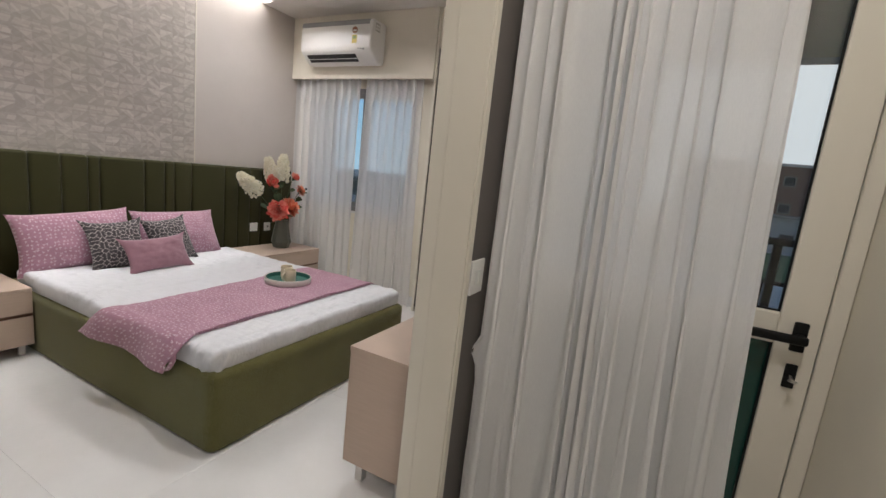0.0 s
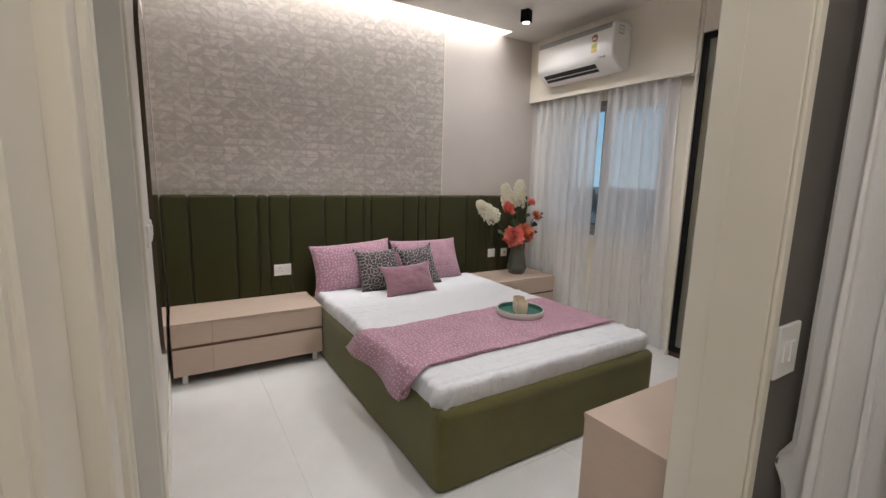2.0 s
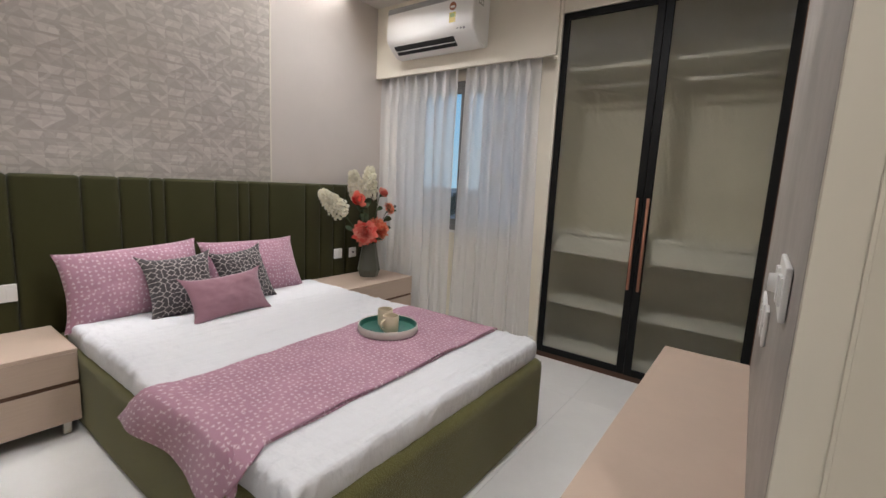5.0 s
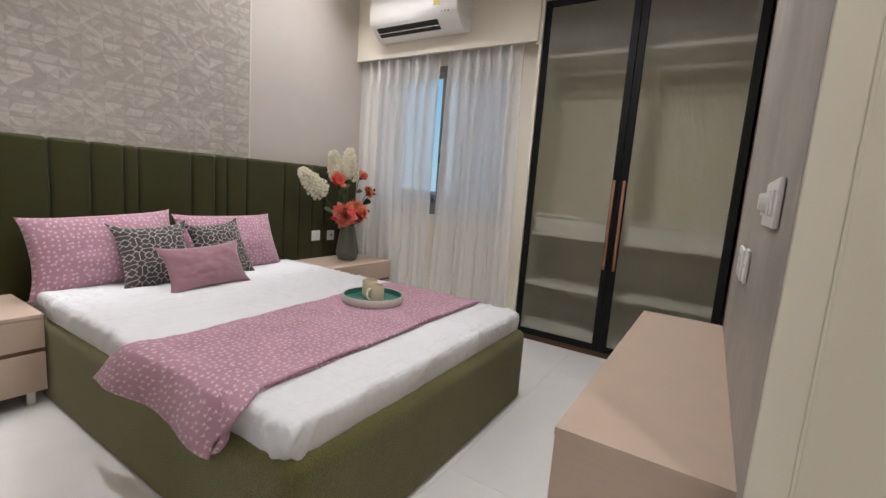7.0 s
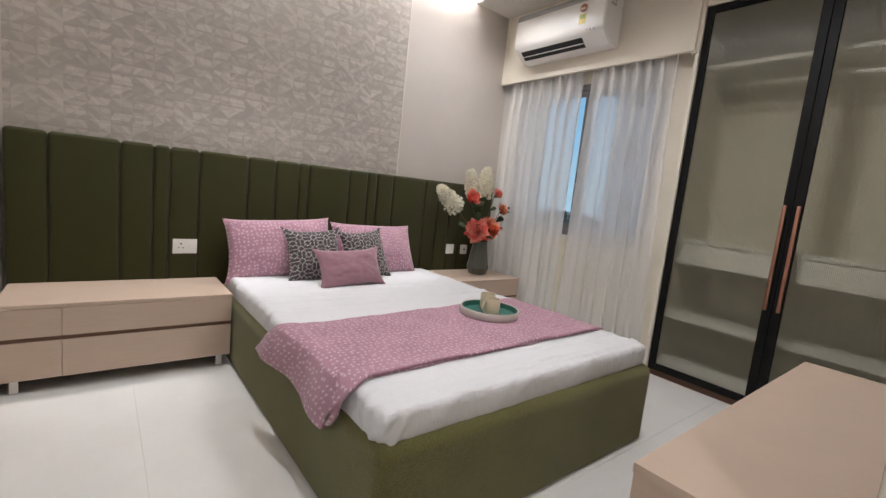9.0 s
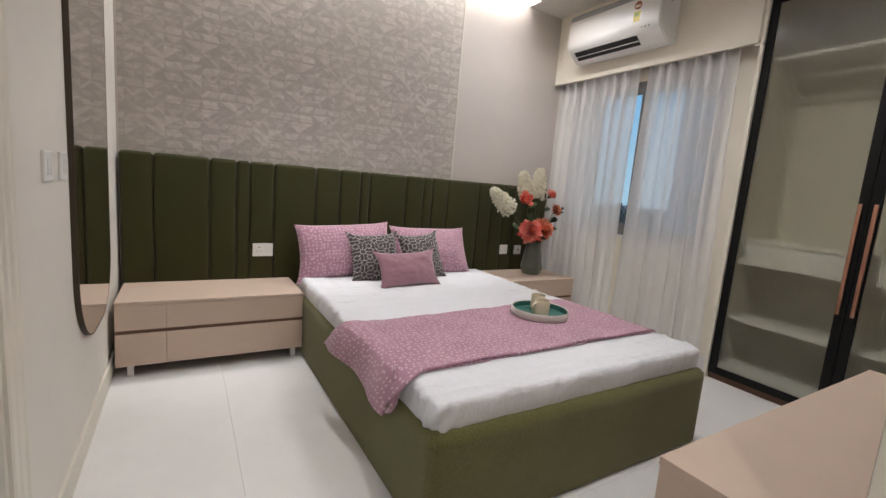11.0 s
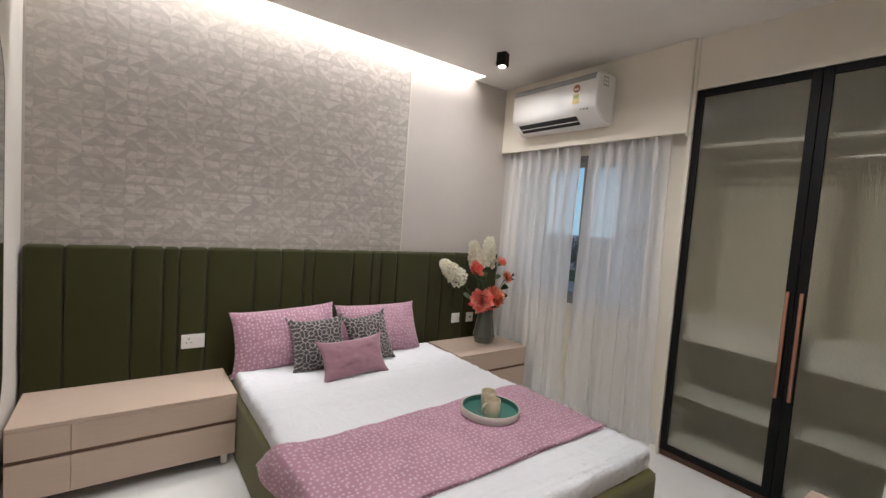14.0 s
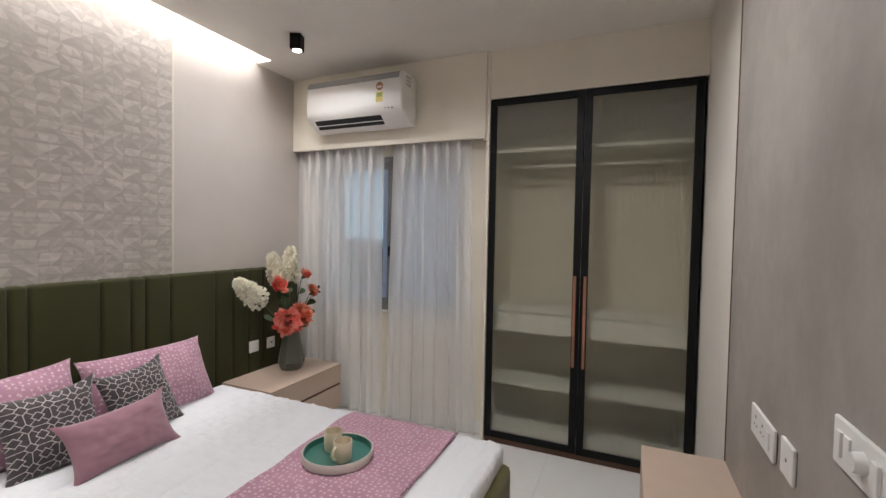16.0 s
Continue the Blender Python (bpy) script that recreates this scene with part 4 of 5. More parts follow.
def throw_mesh():
    """A folded bed runner: flat over the mattress, hanging over the near side and just turned over the far side."""
    prof = [(1.583, 0.310), (1.586, 0.345), (1.597, 0.405), (1.622, 0.452), (1.66, 0.464), (1.72, 0.466)]
    flat0, flat1 = 1.72, 3.04
    tail = [(3.085, 0.463), (3.118, 0.452), (3.130, 0.418)]
    path = prof + [(flat0 + (flat1 - flat0) * k / 24, 0.466) for k in range(1, 25)] + tail
    run = [0.0]
    for (a, b), (c, d) in zip(path, path[1:]):
        run.append(run[-1] + math.hypot(c - a, d - b))

    def at(u, v):
        s = v * run[-1]
        i = max(k for k in range(len(run)) if run[k] <= s + 1e-9)
        i = min(i, len(path) - 2)
        f = (s - run[i]) / (run[i + 1] - run[i])
        y = path[i][0] * (1 - f) + path[i + 1][0] * f
        z = path[i][1] * (1 - f) + path[i + 1][1] * f
        hang = max(0.0, 1 - s / 0.24)
        far = min(1.0, max(0.0, (y - 1.6) / 1.45))
        back = 1.365 - 0.085 * far - 0.20 * hang ** 1.2
        front = 1.930 - 0.03 * far + 0.055 * math.sin(math.pi * min(1.0, hang * 1.25)) - 0.02 * hang ** 3
        x = back + (front - back) * u + 0.010 * noise.noise((v * 9, u * 2, 0.5))
        n = noise.noise((x * 7, y * 7, 3.0))
        n2 = noise.noise((x * 3 + 5, y * 16, 9.0))
        z += 0.004 * n + 0.003 * n2 * (1 - hang)
        y -= hang * (0.024 * math.sin(u * 7.5 + 0.6) * (1 - 0.3 * u) + 0.018 * n)
        z += hang * (0.008 * math.sin(u * 5.0 + 0.3) + 0.012 * u * u)
        z += 0.006 * max(0, (u - 0.9) / 0.1) * (1 - hang)
        return (x, y, z)

    bm = sheet(44, 110, at, lambda u, v: (u * 0.56, v * run[-1]))
    return bm


runner = thing("bed_runner", (1.62, 2.35, 0.466), "mauve cotton throw with white sprigs folded across the bed", "throw")


def fold_mesh():
    """The lower layer of the folded runner, just peeping out along the foot side."""
    def at(u, v):
        y = 1.70 + (3.075 - 1.70) * v
        far = (y - 1.6) / 1.45
        x = 1.80 + (0.128 - 0.03 * far + 0.025 * max(0.0, noise.noise((y * 2.2, 4.0, 1.0)))) * u + 0.012 * noise.noise((y * 5, 2.0, 7.0)) * u
        return (x, y, 0.4605 + 0.0015 * noise.noise((x * 8, y * 8, 1.0)))
    return sheet(8, 70, at, lambda u, v: (u * 0.13 + 3.0, v * 1.37))


def rolled_end():
    """The hanging front edge of the runner, curled back under itself into a small roll."""
    def at(u, v):
        z = 0.322 + 0.155 * v
        x = 1.905 + 0.075 * math.sin(math.pi * min(1.0, v * 0.85 + 0.12)) * 0.9 - 0.004
        y = 1.588 + 0.030 * v ** 2
        a, r = u * 5.2, 0.017 * (1 - 0.6 * u) * (1 - 0.45 * v)
        return (x + r * math.sin(a) - 0.028, y + 0.008 - r * math.cos(a), z)
    return sheet(16, 14, at, lambda u, v: (u * 0.07 + 5.0, v * 0.16))


for nm, bm_, th in (("rolled_edge", rolled_end(), 0.003), ("top_layer", throw_mesh(), 0.010), ("under_layer", fold_mesh(), 0.005)):
    cloth = part(nm, bm_, M_SPRIG, runner, smooth=80)
    sol = cloth.modifiers.new("thick", "SOLIDIFY")
    sol.thickness, sol.offset = th, 0.0
    bev = cloth.modifiers.new("soft", "BEVEL")
    bev.width, bev.segments, bev.limit_method = 0.004, 2, "ANGLE"


def cushion(name, w, h, thick, m, material, label, ears=0.03, sag=0.0, seed=0, seam=True, category="cushion", hollow=0.07, back=None, flare=0.0):
    """A stuffed cushion: two bulging faces that meet in a seam, with drawn-out corners. Local x across, z up, y out."""
    nx, nz = 36, 30

    def face(sign):
        def at(u, v):
            a, b = 2 * u - 1, 2 * v - 1
            bulge = max(0.0, (1 - abs(a) ** 2.6)) ** 0.55 * max(0.0, (1 - abs(b) ** 2.6)) ** 0.55
            px = a * w / 2 * (1 - hollow * (1 - b * b))
            pz = b * h / 2 * (1 - hollow * (1 - a * a))
            px *= 1 + flare * max(0.0, -b) ** 1.5
            k = abs(a) ** 6 * abs(b) ** 6
            px += math.copysign(ears * k, a)
            pz += math.copysign(ears * k, b)
            n = noise.noise((a * 2.1 + seed, b * 2.1, sign)) * 0.010 + noise.noise((a * 6 + seed, b * 6, sign)) * 0.0045
            edge = 1 - max(abs(a), abs(b)) ** 8
            pz += sag * (a * a - 0.4) * (1 if b > 0 else 0) * b
            return (px, sign * (bulge * thick / 2 + n * edge), pz)
        return at

    front = sheet(nx, nz, face(-1), lambda u, v: (u * w + seed, v * h))
    rear = sheet(nx, nz, face(1), lambda u, v: (u * w + seed, v * h))
    for f in rear.faces:
        f.normal_flip()
    bm = bmesh.new()
    for b in (front, rear):
        me = bpy.data.meshes.new("tmp")
        b.to_mesh(me)
        bm.from_mesh(me)
        bpy.data.meshes.remove(me)
        b.free()
    bmesh.ops.remove_doubles(bm, verts=bm.verts, dist=1e-4)
    bmesh.ops.recalc_face_normals(bm, faces=bm.faces)
    if back:
        for f in bm.faces:
            f.material_index = 1 if f.calc_center_median().y > 0.012 else 0
    ob = part(name, bm, material, None, smooth=80)
    if back:
        ob.data.materials.append(back)
    ob.matrix_world = m
    return tagged(ob, label, category)


def leaning(cy, x_base, z_base, lean, h, yaw=0.0, roll=0.0):
    """The pose of a cushion that faces the room (+x), its lower edge at x_base, z_base, leaning back by lean degrees."""
    return Matrix.Translation((x_base, cy, z_base)) @ pose(0, 0, 0, 0, 0, 90 + yaw) @ pose(0, 0, 0, -lean, 0, 0) @ pose(0, 0, h / 2, 0, roll, 0)


cushion("pillow", 0.655, 0.385, 0.20, leaning(1.960, 0.345, 0.440, 22, 0.385, -2, -3.5), M_SPRIG, "mauve sprigged pillow propped against the headboard", 0.012, 0.0, 1.0, category="pillow", hollow=0.025, back=M_BACKCLOTH, flare=0.07)
cushion("pillow", 0.655, 0.375, 0.20, leaning(2.645, 0.335, 0.438, 22, 0.375, 2, 0.5), M_SPRIG, "mauve sprigged pillow propped against the headboard", 0.012, 0.0, 4.0, category="pillow", hollow=0.025, back=M_BACKCLOTH, flare=0.07)
cushion("cushion", 0.335, 0.335, 0.13, leaning(2.098, 0.520, 0.448, 24, 0.335, -6, -3), M_LATTICE, "square charcoal cushion with a white lattice pattern", 0.028, 0.0, 2.0)
cushion("cushion", 0.335, 0.335, 0.13, leaning(2.485, 0.505, 0.450, 24, 0.335, 8, -4), M_LATTICE, "square charcoal cushion with a white lattice pattern", 0.028, 0.0, 3.0)
cushion("lumbar_cushion", 0.435, 0.235, 0.10, leaning(2.262, 0.715, 0.456, 27, 0.235, 3, -2), M_MAUVE, "small oblong plain mauve velvet cushion in front", 0.022, 0.0, 5.0)


# ---- bedside tables and cabinet ----
def bedside(y0, y1, label, split, legs):
    x0, x1, top = 0.087, 0.537, 0.400
    t = thing("bedside_table", ((x0 + x1) / 2, (y0 + y1) / 2, FZ), label, "bedside table", "bedside tables")
    part("body", box(x0, x1 - 0.019, y0, y1, 0.058, top - 0.018, 0.001, 1), M_LAM, t)
    # dark board added to cut bounced light and deepen the shade beneath
    part("bottom_board", box(x0, x1 - 0.0195, y0 + 0.001, y1 - 0.001, 0.0525, 0.058), M_LAMDARK, t, "underside darkened to deepen the shade below")
    part("tabletop", box(x0, x1, y0, y1, top - 0.018, top, 0.0015, 1), M_LAM, t)
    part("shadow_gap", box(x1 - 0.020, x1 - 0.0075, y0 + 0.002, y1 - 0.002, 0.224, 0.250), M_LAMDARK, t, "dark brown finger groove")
    cuts = [y0] + split + [y1]
    for a, b in zip(cuts, cuts[1:]):
        part("drawer_front", box(x1 - 0.019, x1 - 0.001, a + 0.001, b - 0.001, 0.248, top - 0.0195, 0.001, 1), M_LAM, t)
        part("drawer_front", box(x1 - 0.019, x1 - 0.001, a + 0.001, b - 0.001, 0.052, 0.228, 0.001, 1), M_LAM, t)
    for ly in legs:
        for lx in (x0 + 0.05, x1 - 0.045):
            part("leg", box(lx - 0.016, lx + 0.016, ly - 0.016, ly + 0.016, FZ, 0.052, 0.002, 1), M_STEEL, t, "square brushed steel leg")
    return t


bedside(0.672, 1.615, "long beige laminate bedside drawer unit on steel legs", [0.90], [0.735, 1.565])
bedside(3.235, 3.985, "beige laminate bedside drawer unit with a vase on it", [], [3.30, 3.92])

cab = thing("low_cabinet", (2.885, 2.42, FZ), "low blush beige laminate cabinet on steel legs against the plaster wall", "cabinet")
part("body", prism([(2.737, 1.83), (3.0465, 1.83), (3.0285, 3.045), (2.737, 3.045)], "z", 0.10, 0.586), M_LAM, cab)
part("top", prism([(2.735, 1.828), (3.047, 1.828), (3.029, 3.047), (2.735, 3.047)], "z", 0.586, 0.605), M_LAM, cab)
for a, b in ((1.832, 2.437), (2.439, 3.043)):
    part("door", box(2.7355, 2.7365, a, b, 0.102, 0.584), M_LAM, cab)
for lx in (2.785, 2.985):
    for ly in (1.90, 2.93):
        part("leg", box(lx - 0.018, lx + 0.018, ly - 0.018, ly + 0.018, FZ, 0.10, 0.002, 1), M_STEEL, cab, "square brushed steel leg")


# ---- wardrobe ----
def wardrobe():
    x0, x1, yf, yb, top = 1.744, 3.043, 4.035, 4.62, 2.408
    mid, SHELF_Z, RAIL_Z = 2.375, 2.082, 1.970
    w = thing("wardrobe", ((x0 + x1) / 2, 4.33, FZ), "built-in wardrobe with black-framed fluted glass doors and empty shelves", "wardrobe")
    part("back_panel", box(x0, x1, yb - 0.01, yb, 0.07, top), M_CARCASS, w)
    for a, b in ((x0, x0 + 0.018), (x1 - 0.018, x1)):
        part("side_panel", box(a, b, yf + 0.03, yb - 0.01, 0.07, top), M_CARCASS, w)
    a, b = x0 + 0.018, x1 - 0.018
    part("bottom", box(a, b, yf + 0.03, yb - 0.01, 0.07, 0.088), M_SHELF, w)
    part("top", box(a, b, yf + 0.03, yb - 0.01, top - 0.018, top), M_CARCASS, w)
    part("shelf", box(a, b, yf + 0.15, yb - 0.01, SHELF_Z - 0.022, SHELF_Z, 0.001, 1), M_SHELF, w)
    part("shelf", box(a, b, yf + 0.105, yb - 0.01, 0.922, 0.940, 0.001, 1), M_SHELF, w)
    part("shelf", box(a, b, yf + 0.10, yb - 0.01, 0.392, 0.415, 0.001, 1), M_SHELF, w)
    part("hanging_rail", cyl((a, 4.33, RAIL_Z), (b, 4.33, RAIL_Z), 0.011, seg=14), M_STEEL, w, "steel hanging rail", smooth=True)
    for c, d in ((a, mid - 0.003), (mid + 0.003, b)):
        part("drawer_front", box(c + 0.003, d, yf + 0.115, yf + 0.133, 0.775, 0.921, 0.001, 1), M_SHELF, w, "pale drawer front")
        part("drawer_box", box(c + 0.01, d - 0.01, yf + 0.133, yb - 0.02, 0.780, 0.90), M_CARCASS, w)
    part("plinth", box(x0, x1, yf + 0.012, yf + 0.05, FZ, 0.07, 0.002, 1), M_PLINTH, w, "dark brown plinth")
    f = 0.046
    for a, b, y, hx in ((x0, mid - 0.002, yf, 2.343), (mid + 0.002, x1, yf - 0.006, 2.408)):
        d = part("door", joined(box(a, a + f, y, y + 0.024, 0.028, top, 0.002, 1), box(b - f, b, y, y + 0.024, 0.028, top, 0.002, 1), box(a + f, b - f, y, y + 0.024, 0.028, 0.028 + f, 0.002, 1), box(a + f, b - f, y, y + 0.024, top - f, top, 0.002, 1)), M_BLACK, w, "black metal door frame")
        n = 72
        xs = [a + f - 0.004 + (b - a - 2 * f + 0.008) * k / n for k in range(n + 1)]
        zs = (0.07, top - f + 0.004)

        def flute(u, v, xs=xs, y=y, n=n, zs=zs):
            k = u * n * 6
            return (xs[0] + (xs[-1] - xs[0]) * u, y + 0.012 - 0.0016 * abs(math.sin(math.pi * k / 6)), zs[0] + (zs[1] - zs[0]) * v)

        g = part("pane", sheet(n * 6, 1, flute), M_FLUTED, d, "vertically fluted clear glass")
        g.visible_shadow = False
        part("handle", joined(box(hx - 0.009, hx + 0.009, y - 0.024, y - 0.012, 0.607, 1.206, 0.003, 2), box(hx - 0.005, hx + 0.005, y - 0.012, y, 0.66, 0.68), box(hx - 0.005, hx + 0.005, y - 0.012, y, 1.13, 1.15)), M_ROSE, d, "long copper-toned bar handle", smooth=True)
        for hz in (0.25, 0.95, 1.5, 2.2):
            ex = a + 0.055 if a < 2 else b - 0.055
            part("hinge", box(ex - 0.012, ex + 0.012, y + 0.026, y + 0.05, hz - 0.03, hz + 0.03, 0.002, 1), M_GREYPL, d)


wardrobe()


# ---- air conditioner ----
def air_conditioner():
    x0, x1, yb = 0.330, 1.175, 3.999
    a = thing("air_conditioner", ((x0 + x1) / 2, yb, 2.25), "white wall-mounted split air conditioner above the curtains", "air conditioner")
    prof = [(0.0, 2.262), (0.0, 2.605), (0.05, 2.612), (0.175, 2.610), (0.200, 2.602), (0.208, 2.585), (0.218, 2.45), (0.219, 2.385), (0.213, 2.352), (0.196, 2.330), (0.112, 2.262), (0.09, 2.252), (0.03, 2.250)]
    body = prism([(yb - d, z) for d, z in prof], "x", x0, x1)
    bmesh.ops.bevel(body, geom=[e for e in body.edges if abs(e.verts[0].co.x - e.verts[1].co.x) < 1e-6], offset=0.008, segments=3, affect="EDGES")
    part("body", body, M_PLASTIC, a, smooth=50)
    part("top_band", prism([(yb - d, z) for d, z in [(0.150, 2.6125), (0.178, 2.6125), (0.203, 2.604), (0.2115, 2.586), (0.2135, 2.560), (0.2085, 2.560), (0.20, 2.59), (0.15, 2.605)]], "x", x0 + 0.01, x1 - 0.03), M_GREYPL, a, "grey glossy band along the top")
    part("outlet", prism([(yb - d, z) for d, z in [(0.183, 2.3225), (0.1815, 2.3155), (0.1195, 2.2655), (0.1165, 2.270)]], "x", x0 + 0.055, x1 - 0.195), M_HOLE, a, "dark air outlet")
    for s in (0.62,):
        cy, cz = yb - (0.1975 - 0.078 * s), 2.3285 - 0.063 * s
        part("louvre", joined(box(x0 + 0.055, x1 - 0.195, cy - 0.004, cy + 0.003, cz - 0.005, cz - 0.001, 0.001, 1)), M_PLASTIC, a)
    part("rating_label", joined(prism([(0.990 + 0.029 * math.cos(t * 0.3927), 2.512 + 0.029 * math.sin(t * 0.3927)) for t in range(16)], "y", 3.7795, 3.7835)), plain("rating_red_brown", (0.30, 0.10, 0.035), 0.4), a, "round red and white rating sticker")
    part("label_band", prism([(0.972, 2.500), (1.008, 2.500), (1.010, 2.514), (0.970, 2.514)], "y", 3.7775, 3.7795), plain("sticker_white", (0.75, 0.72, 0.66), 0.4), a)
    part("label_box", box(0.962, 1.018, 3.7785, 3.784, 2.400, 2.470), plain("sticker_yellow", (0.62, 0.48, 0.06), 0.4), a, "yellow rating sticker")
    part("label_box", box(0.970, 1.010, 3.7775, 3.7785, 2.436, 2.462), plain("sticker_green", (0.25, 0.34, 0.05), 0.4), a)
    for k in range(3):
        part("mark", box(1.03 + 0.028 * k, 1.046 + 0.028 * k, yb - 0.2165, yb - 0.212, 2.352 - 0.004 * k, 2.358), M_GREYPL, a)
    part("side_sticker", box(x1 - 0.0005, x1 + 0.0012, yb - 0.16, yb - 0.095, 2.515, 2.585), plain("sticker_grey", (0.45, 0.44, 0.40), 0.4), a, "small grey sticker with white blocks")
    for k in range(4):
        py, pz = yb - 0.152 + 0.028 * (k % 2), 2.528 + 0.026 * (k // 2)
        part("mark", box(x1 + 0.0012, x1 + 0.002, py, py + 0.018, pz, pz + 0.018), M_PLASTIC, a)


air_conditioner()


# ---- ceiling spots ----
def ceiling_spot(x, y, z=CEIL):
    s = thing("ceiling_spot", (x, y, z), "black square surface-mounted ceiling spot, switched on", "spotlight", "ceiling spots")
    r, h = 0.036, 0.098
    can = box(x - r, x + r, y - r, y + r, z - h, z - 0.0, 0.003, 2)
    bmesh.ops.rotate(can, cent=(x, y, z), matrix=Matrix.Rotation(radians(20), 3, "Z"), verts=can.verts)
    part("body", can, M_BLACK, s)
    part("lens", lathe([(0.0275, 0.0), (0.0275, 0.002)], 24, (x, y, z - h - 0.0022)), M_LENS, s, "bright round lens")
    return s


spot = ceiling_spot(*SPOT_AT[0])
# The last copy is made up, to carry the added wide fill lamp.
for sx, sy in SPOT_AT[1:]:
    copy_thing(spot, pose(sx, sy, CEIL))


# ---- switches and sockets ----
def plate(axis, at, w, h, out, name, label, marks):
    """A wall plate facing out along an axis; marks are (offset across, offset up, width, height, material) on its face."""
    x, y, z = at
    t = thing(name, at, label, "switch" if "switch" in name else "socket")

    def slab(a, b, c, d, lo, hi, bevel):
        if axis == "x":
            lo, hi = sorted((x + out * lo, x + out * hi))
            return box(lo, hi, y + a, y + b, z + c, z + d, bevel, 2)
        lo, hi = sorted((y + out * lo, y + out * hi))
        return box(x + a, x + b, lo, hi, z + c, z + d, bevel, 2)

    part("cover", slab(-w / 2, w / 2, -h / 2, h / 2, 0.0, 0.009, 0.003), M_PLASTIC, t)
    for a, b, mw, mh, mat, proud in marks:
        nm = "hole" if mat is M_HOLE else "rocker"
        part(nm, slab(a - mw / 2, a + mw / 2, b - mh / 2, b + mh / 2, 0.0085, 0.009 + proud, min(0.0008, mw / 5)), mat, t)
    return t


pins = lambda c: [(c, 0.016, 0.008, 0.008, M_HOLE, 0.0004), (c - 0.012, -0.008, 0.006, 0.006, M_HOLE, 0.0004), (c + 0.012, -0.008, 0.006, 0.006, M_HOLE, 0.0004)]
plate("x", (0.0852, 1.439, 0.597), 0.128, 0.088, 1, "wall_socket", "white power socket with a switch on the headboard", pins(-0.022) + [(0.035, 0.0, 0.024, 0.046, M_PLASTIC, 0.004)])
plate("x", (0.0852, 3.510, 0.592), 0.088, 0.086, 1, "wall_switch", "white switch plate on the headboard", [(-0.012, 0.0, 0.022, 0.046, M_PLASTIC, 0.004), (0.014, 0.0, 0.022, 0.046, M_PLASTIC, 0.003)])
plate("x", (0.0852, 3.675, 0.588), 0.078, 0.086, 1, "wall_socket", "white data socket with a dark port on the headboard", [(0.0, 0.0, 0.040, 0.046, M_PLASTIC, 0.002), (0.002, 0.002, 0.018, 0.014, M_HOLE, 0.003)])
plate("x", (3.0365, 2.575, 0.918), 0.225, 0.088, -1, "wall_socket", "wide white socket plate on the plaster wall", pins(0.06) + pins(-0.01) + [(-0.07, 0.0, 0.024, 0.046, M_PLASTIC, 0.004)])
plate("x", (3.0395, 2.372, 0.928), 0.090, 0.088, -1, "wall_socket", "small white aerial socket on the plaster wall", [(0.0, 0.0, 0.008, 0.008, M_HOLE, 0.0006)])
plate("x", (3.0445, 2.020, 1.088), 0.235, 0.088, -1, "wall_switch", "wide white switch plate with a round fan dial", [(0.085, 0.0, 0.022, 0.046, M_PLASTIC, 0.006), (0.055, 0.0, 0.022, 0.046, M_PLASTIC, 0.004), (-0.045, 0.0, 0.022, 0.046, M_PLASTIC, 0.006), (-0.08, 0.0, 0.022, 0.046, M_PLASTIC, 0.004)])
dial = cyl((3.036, 2.020, 1.090), (3.018, 2.020, 1.090), 0.019, 0.016, 24)
fan = [o for o in scene.objects if o.name.startswith("wall_switch")][-1]
part("dial", dial, M_PLASTIC, fan, "round white regulator dial", smooth=True)
plate("y", (1.55, 0.645, 1.085), 0.09, 0.088, 1, "wall_switch", "white switch plate beside the mirror", [(-0.013, 0, 0.024, 0.046, M_PLASTIC, 0.004), (0.013, 0, 0.024, 0.046, M_PLASTIC, 0.003)])
plate("y", (1.36, 0.645, 1.085), 0.09, 0.088, 1, "wall_switch", "white switch plate beside the mirror", [(-0.013, 0, 0.024, 0.046, M_PLASTIC, 0.004), (0.013, 0, 0.024, 0.046, M_PLASTIC, 0.003)])
plate("x", (3.215, 1.868, 0.985), 0.104, 0.120, 1, "wall_switch", "white switch plate on the dark passage wall", [(0.012, 0.0, 0.026, 0.046, M_PLASTIC, 0.006), (-0.014, 0.0, 0.024, 0.046, M_PLASTIC, 0.003)])


# ---- mirror ----
def rounded(x0, x1, z0, z1, r, seg=14):
    pts = []
    for cx, cz, a0 in ((x1 - r, z1 - r, 0), (x0 + r, z1 - r, 90), (x0 + r, z0 + r, 180), (x1 - r, z0 + r, 270)):
        pts += [(cx + r * math.cos(radians(a0 + 90 * k / seg)), cz + r * math.sin(radians(a0 + 90 * k / seg))) for k in range(seg + 1)]
    return pts


mirror = thing("wall_mirror", (0.88, 0.645, 0.4), "tall round-cornered wall mirror with a thin dark frame", "mirror")


def ring(outer, inner, y0, y1):
    bm = bmesh.new()
    vs = [[bm.verts.new((a, y, b)) for a, b in loop] for loop, y in ((outer, y0), (outer, y1), (inner, y1), (inner, y0))]
    n = len(outer)
    for i in range(n):
        j = (i + 1) % n
        for p, q in ((0, 1), (1, 2), (2, 3), (3, 0)):
            bm.faces.new((vs[p][i], vs[p][j], vs[q][j], vs[q][i]))
    bmesh.ops.recalc_face_normals(bm, faces=bm.faces)
    return bm


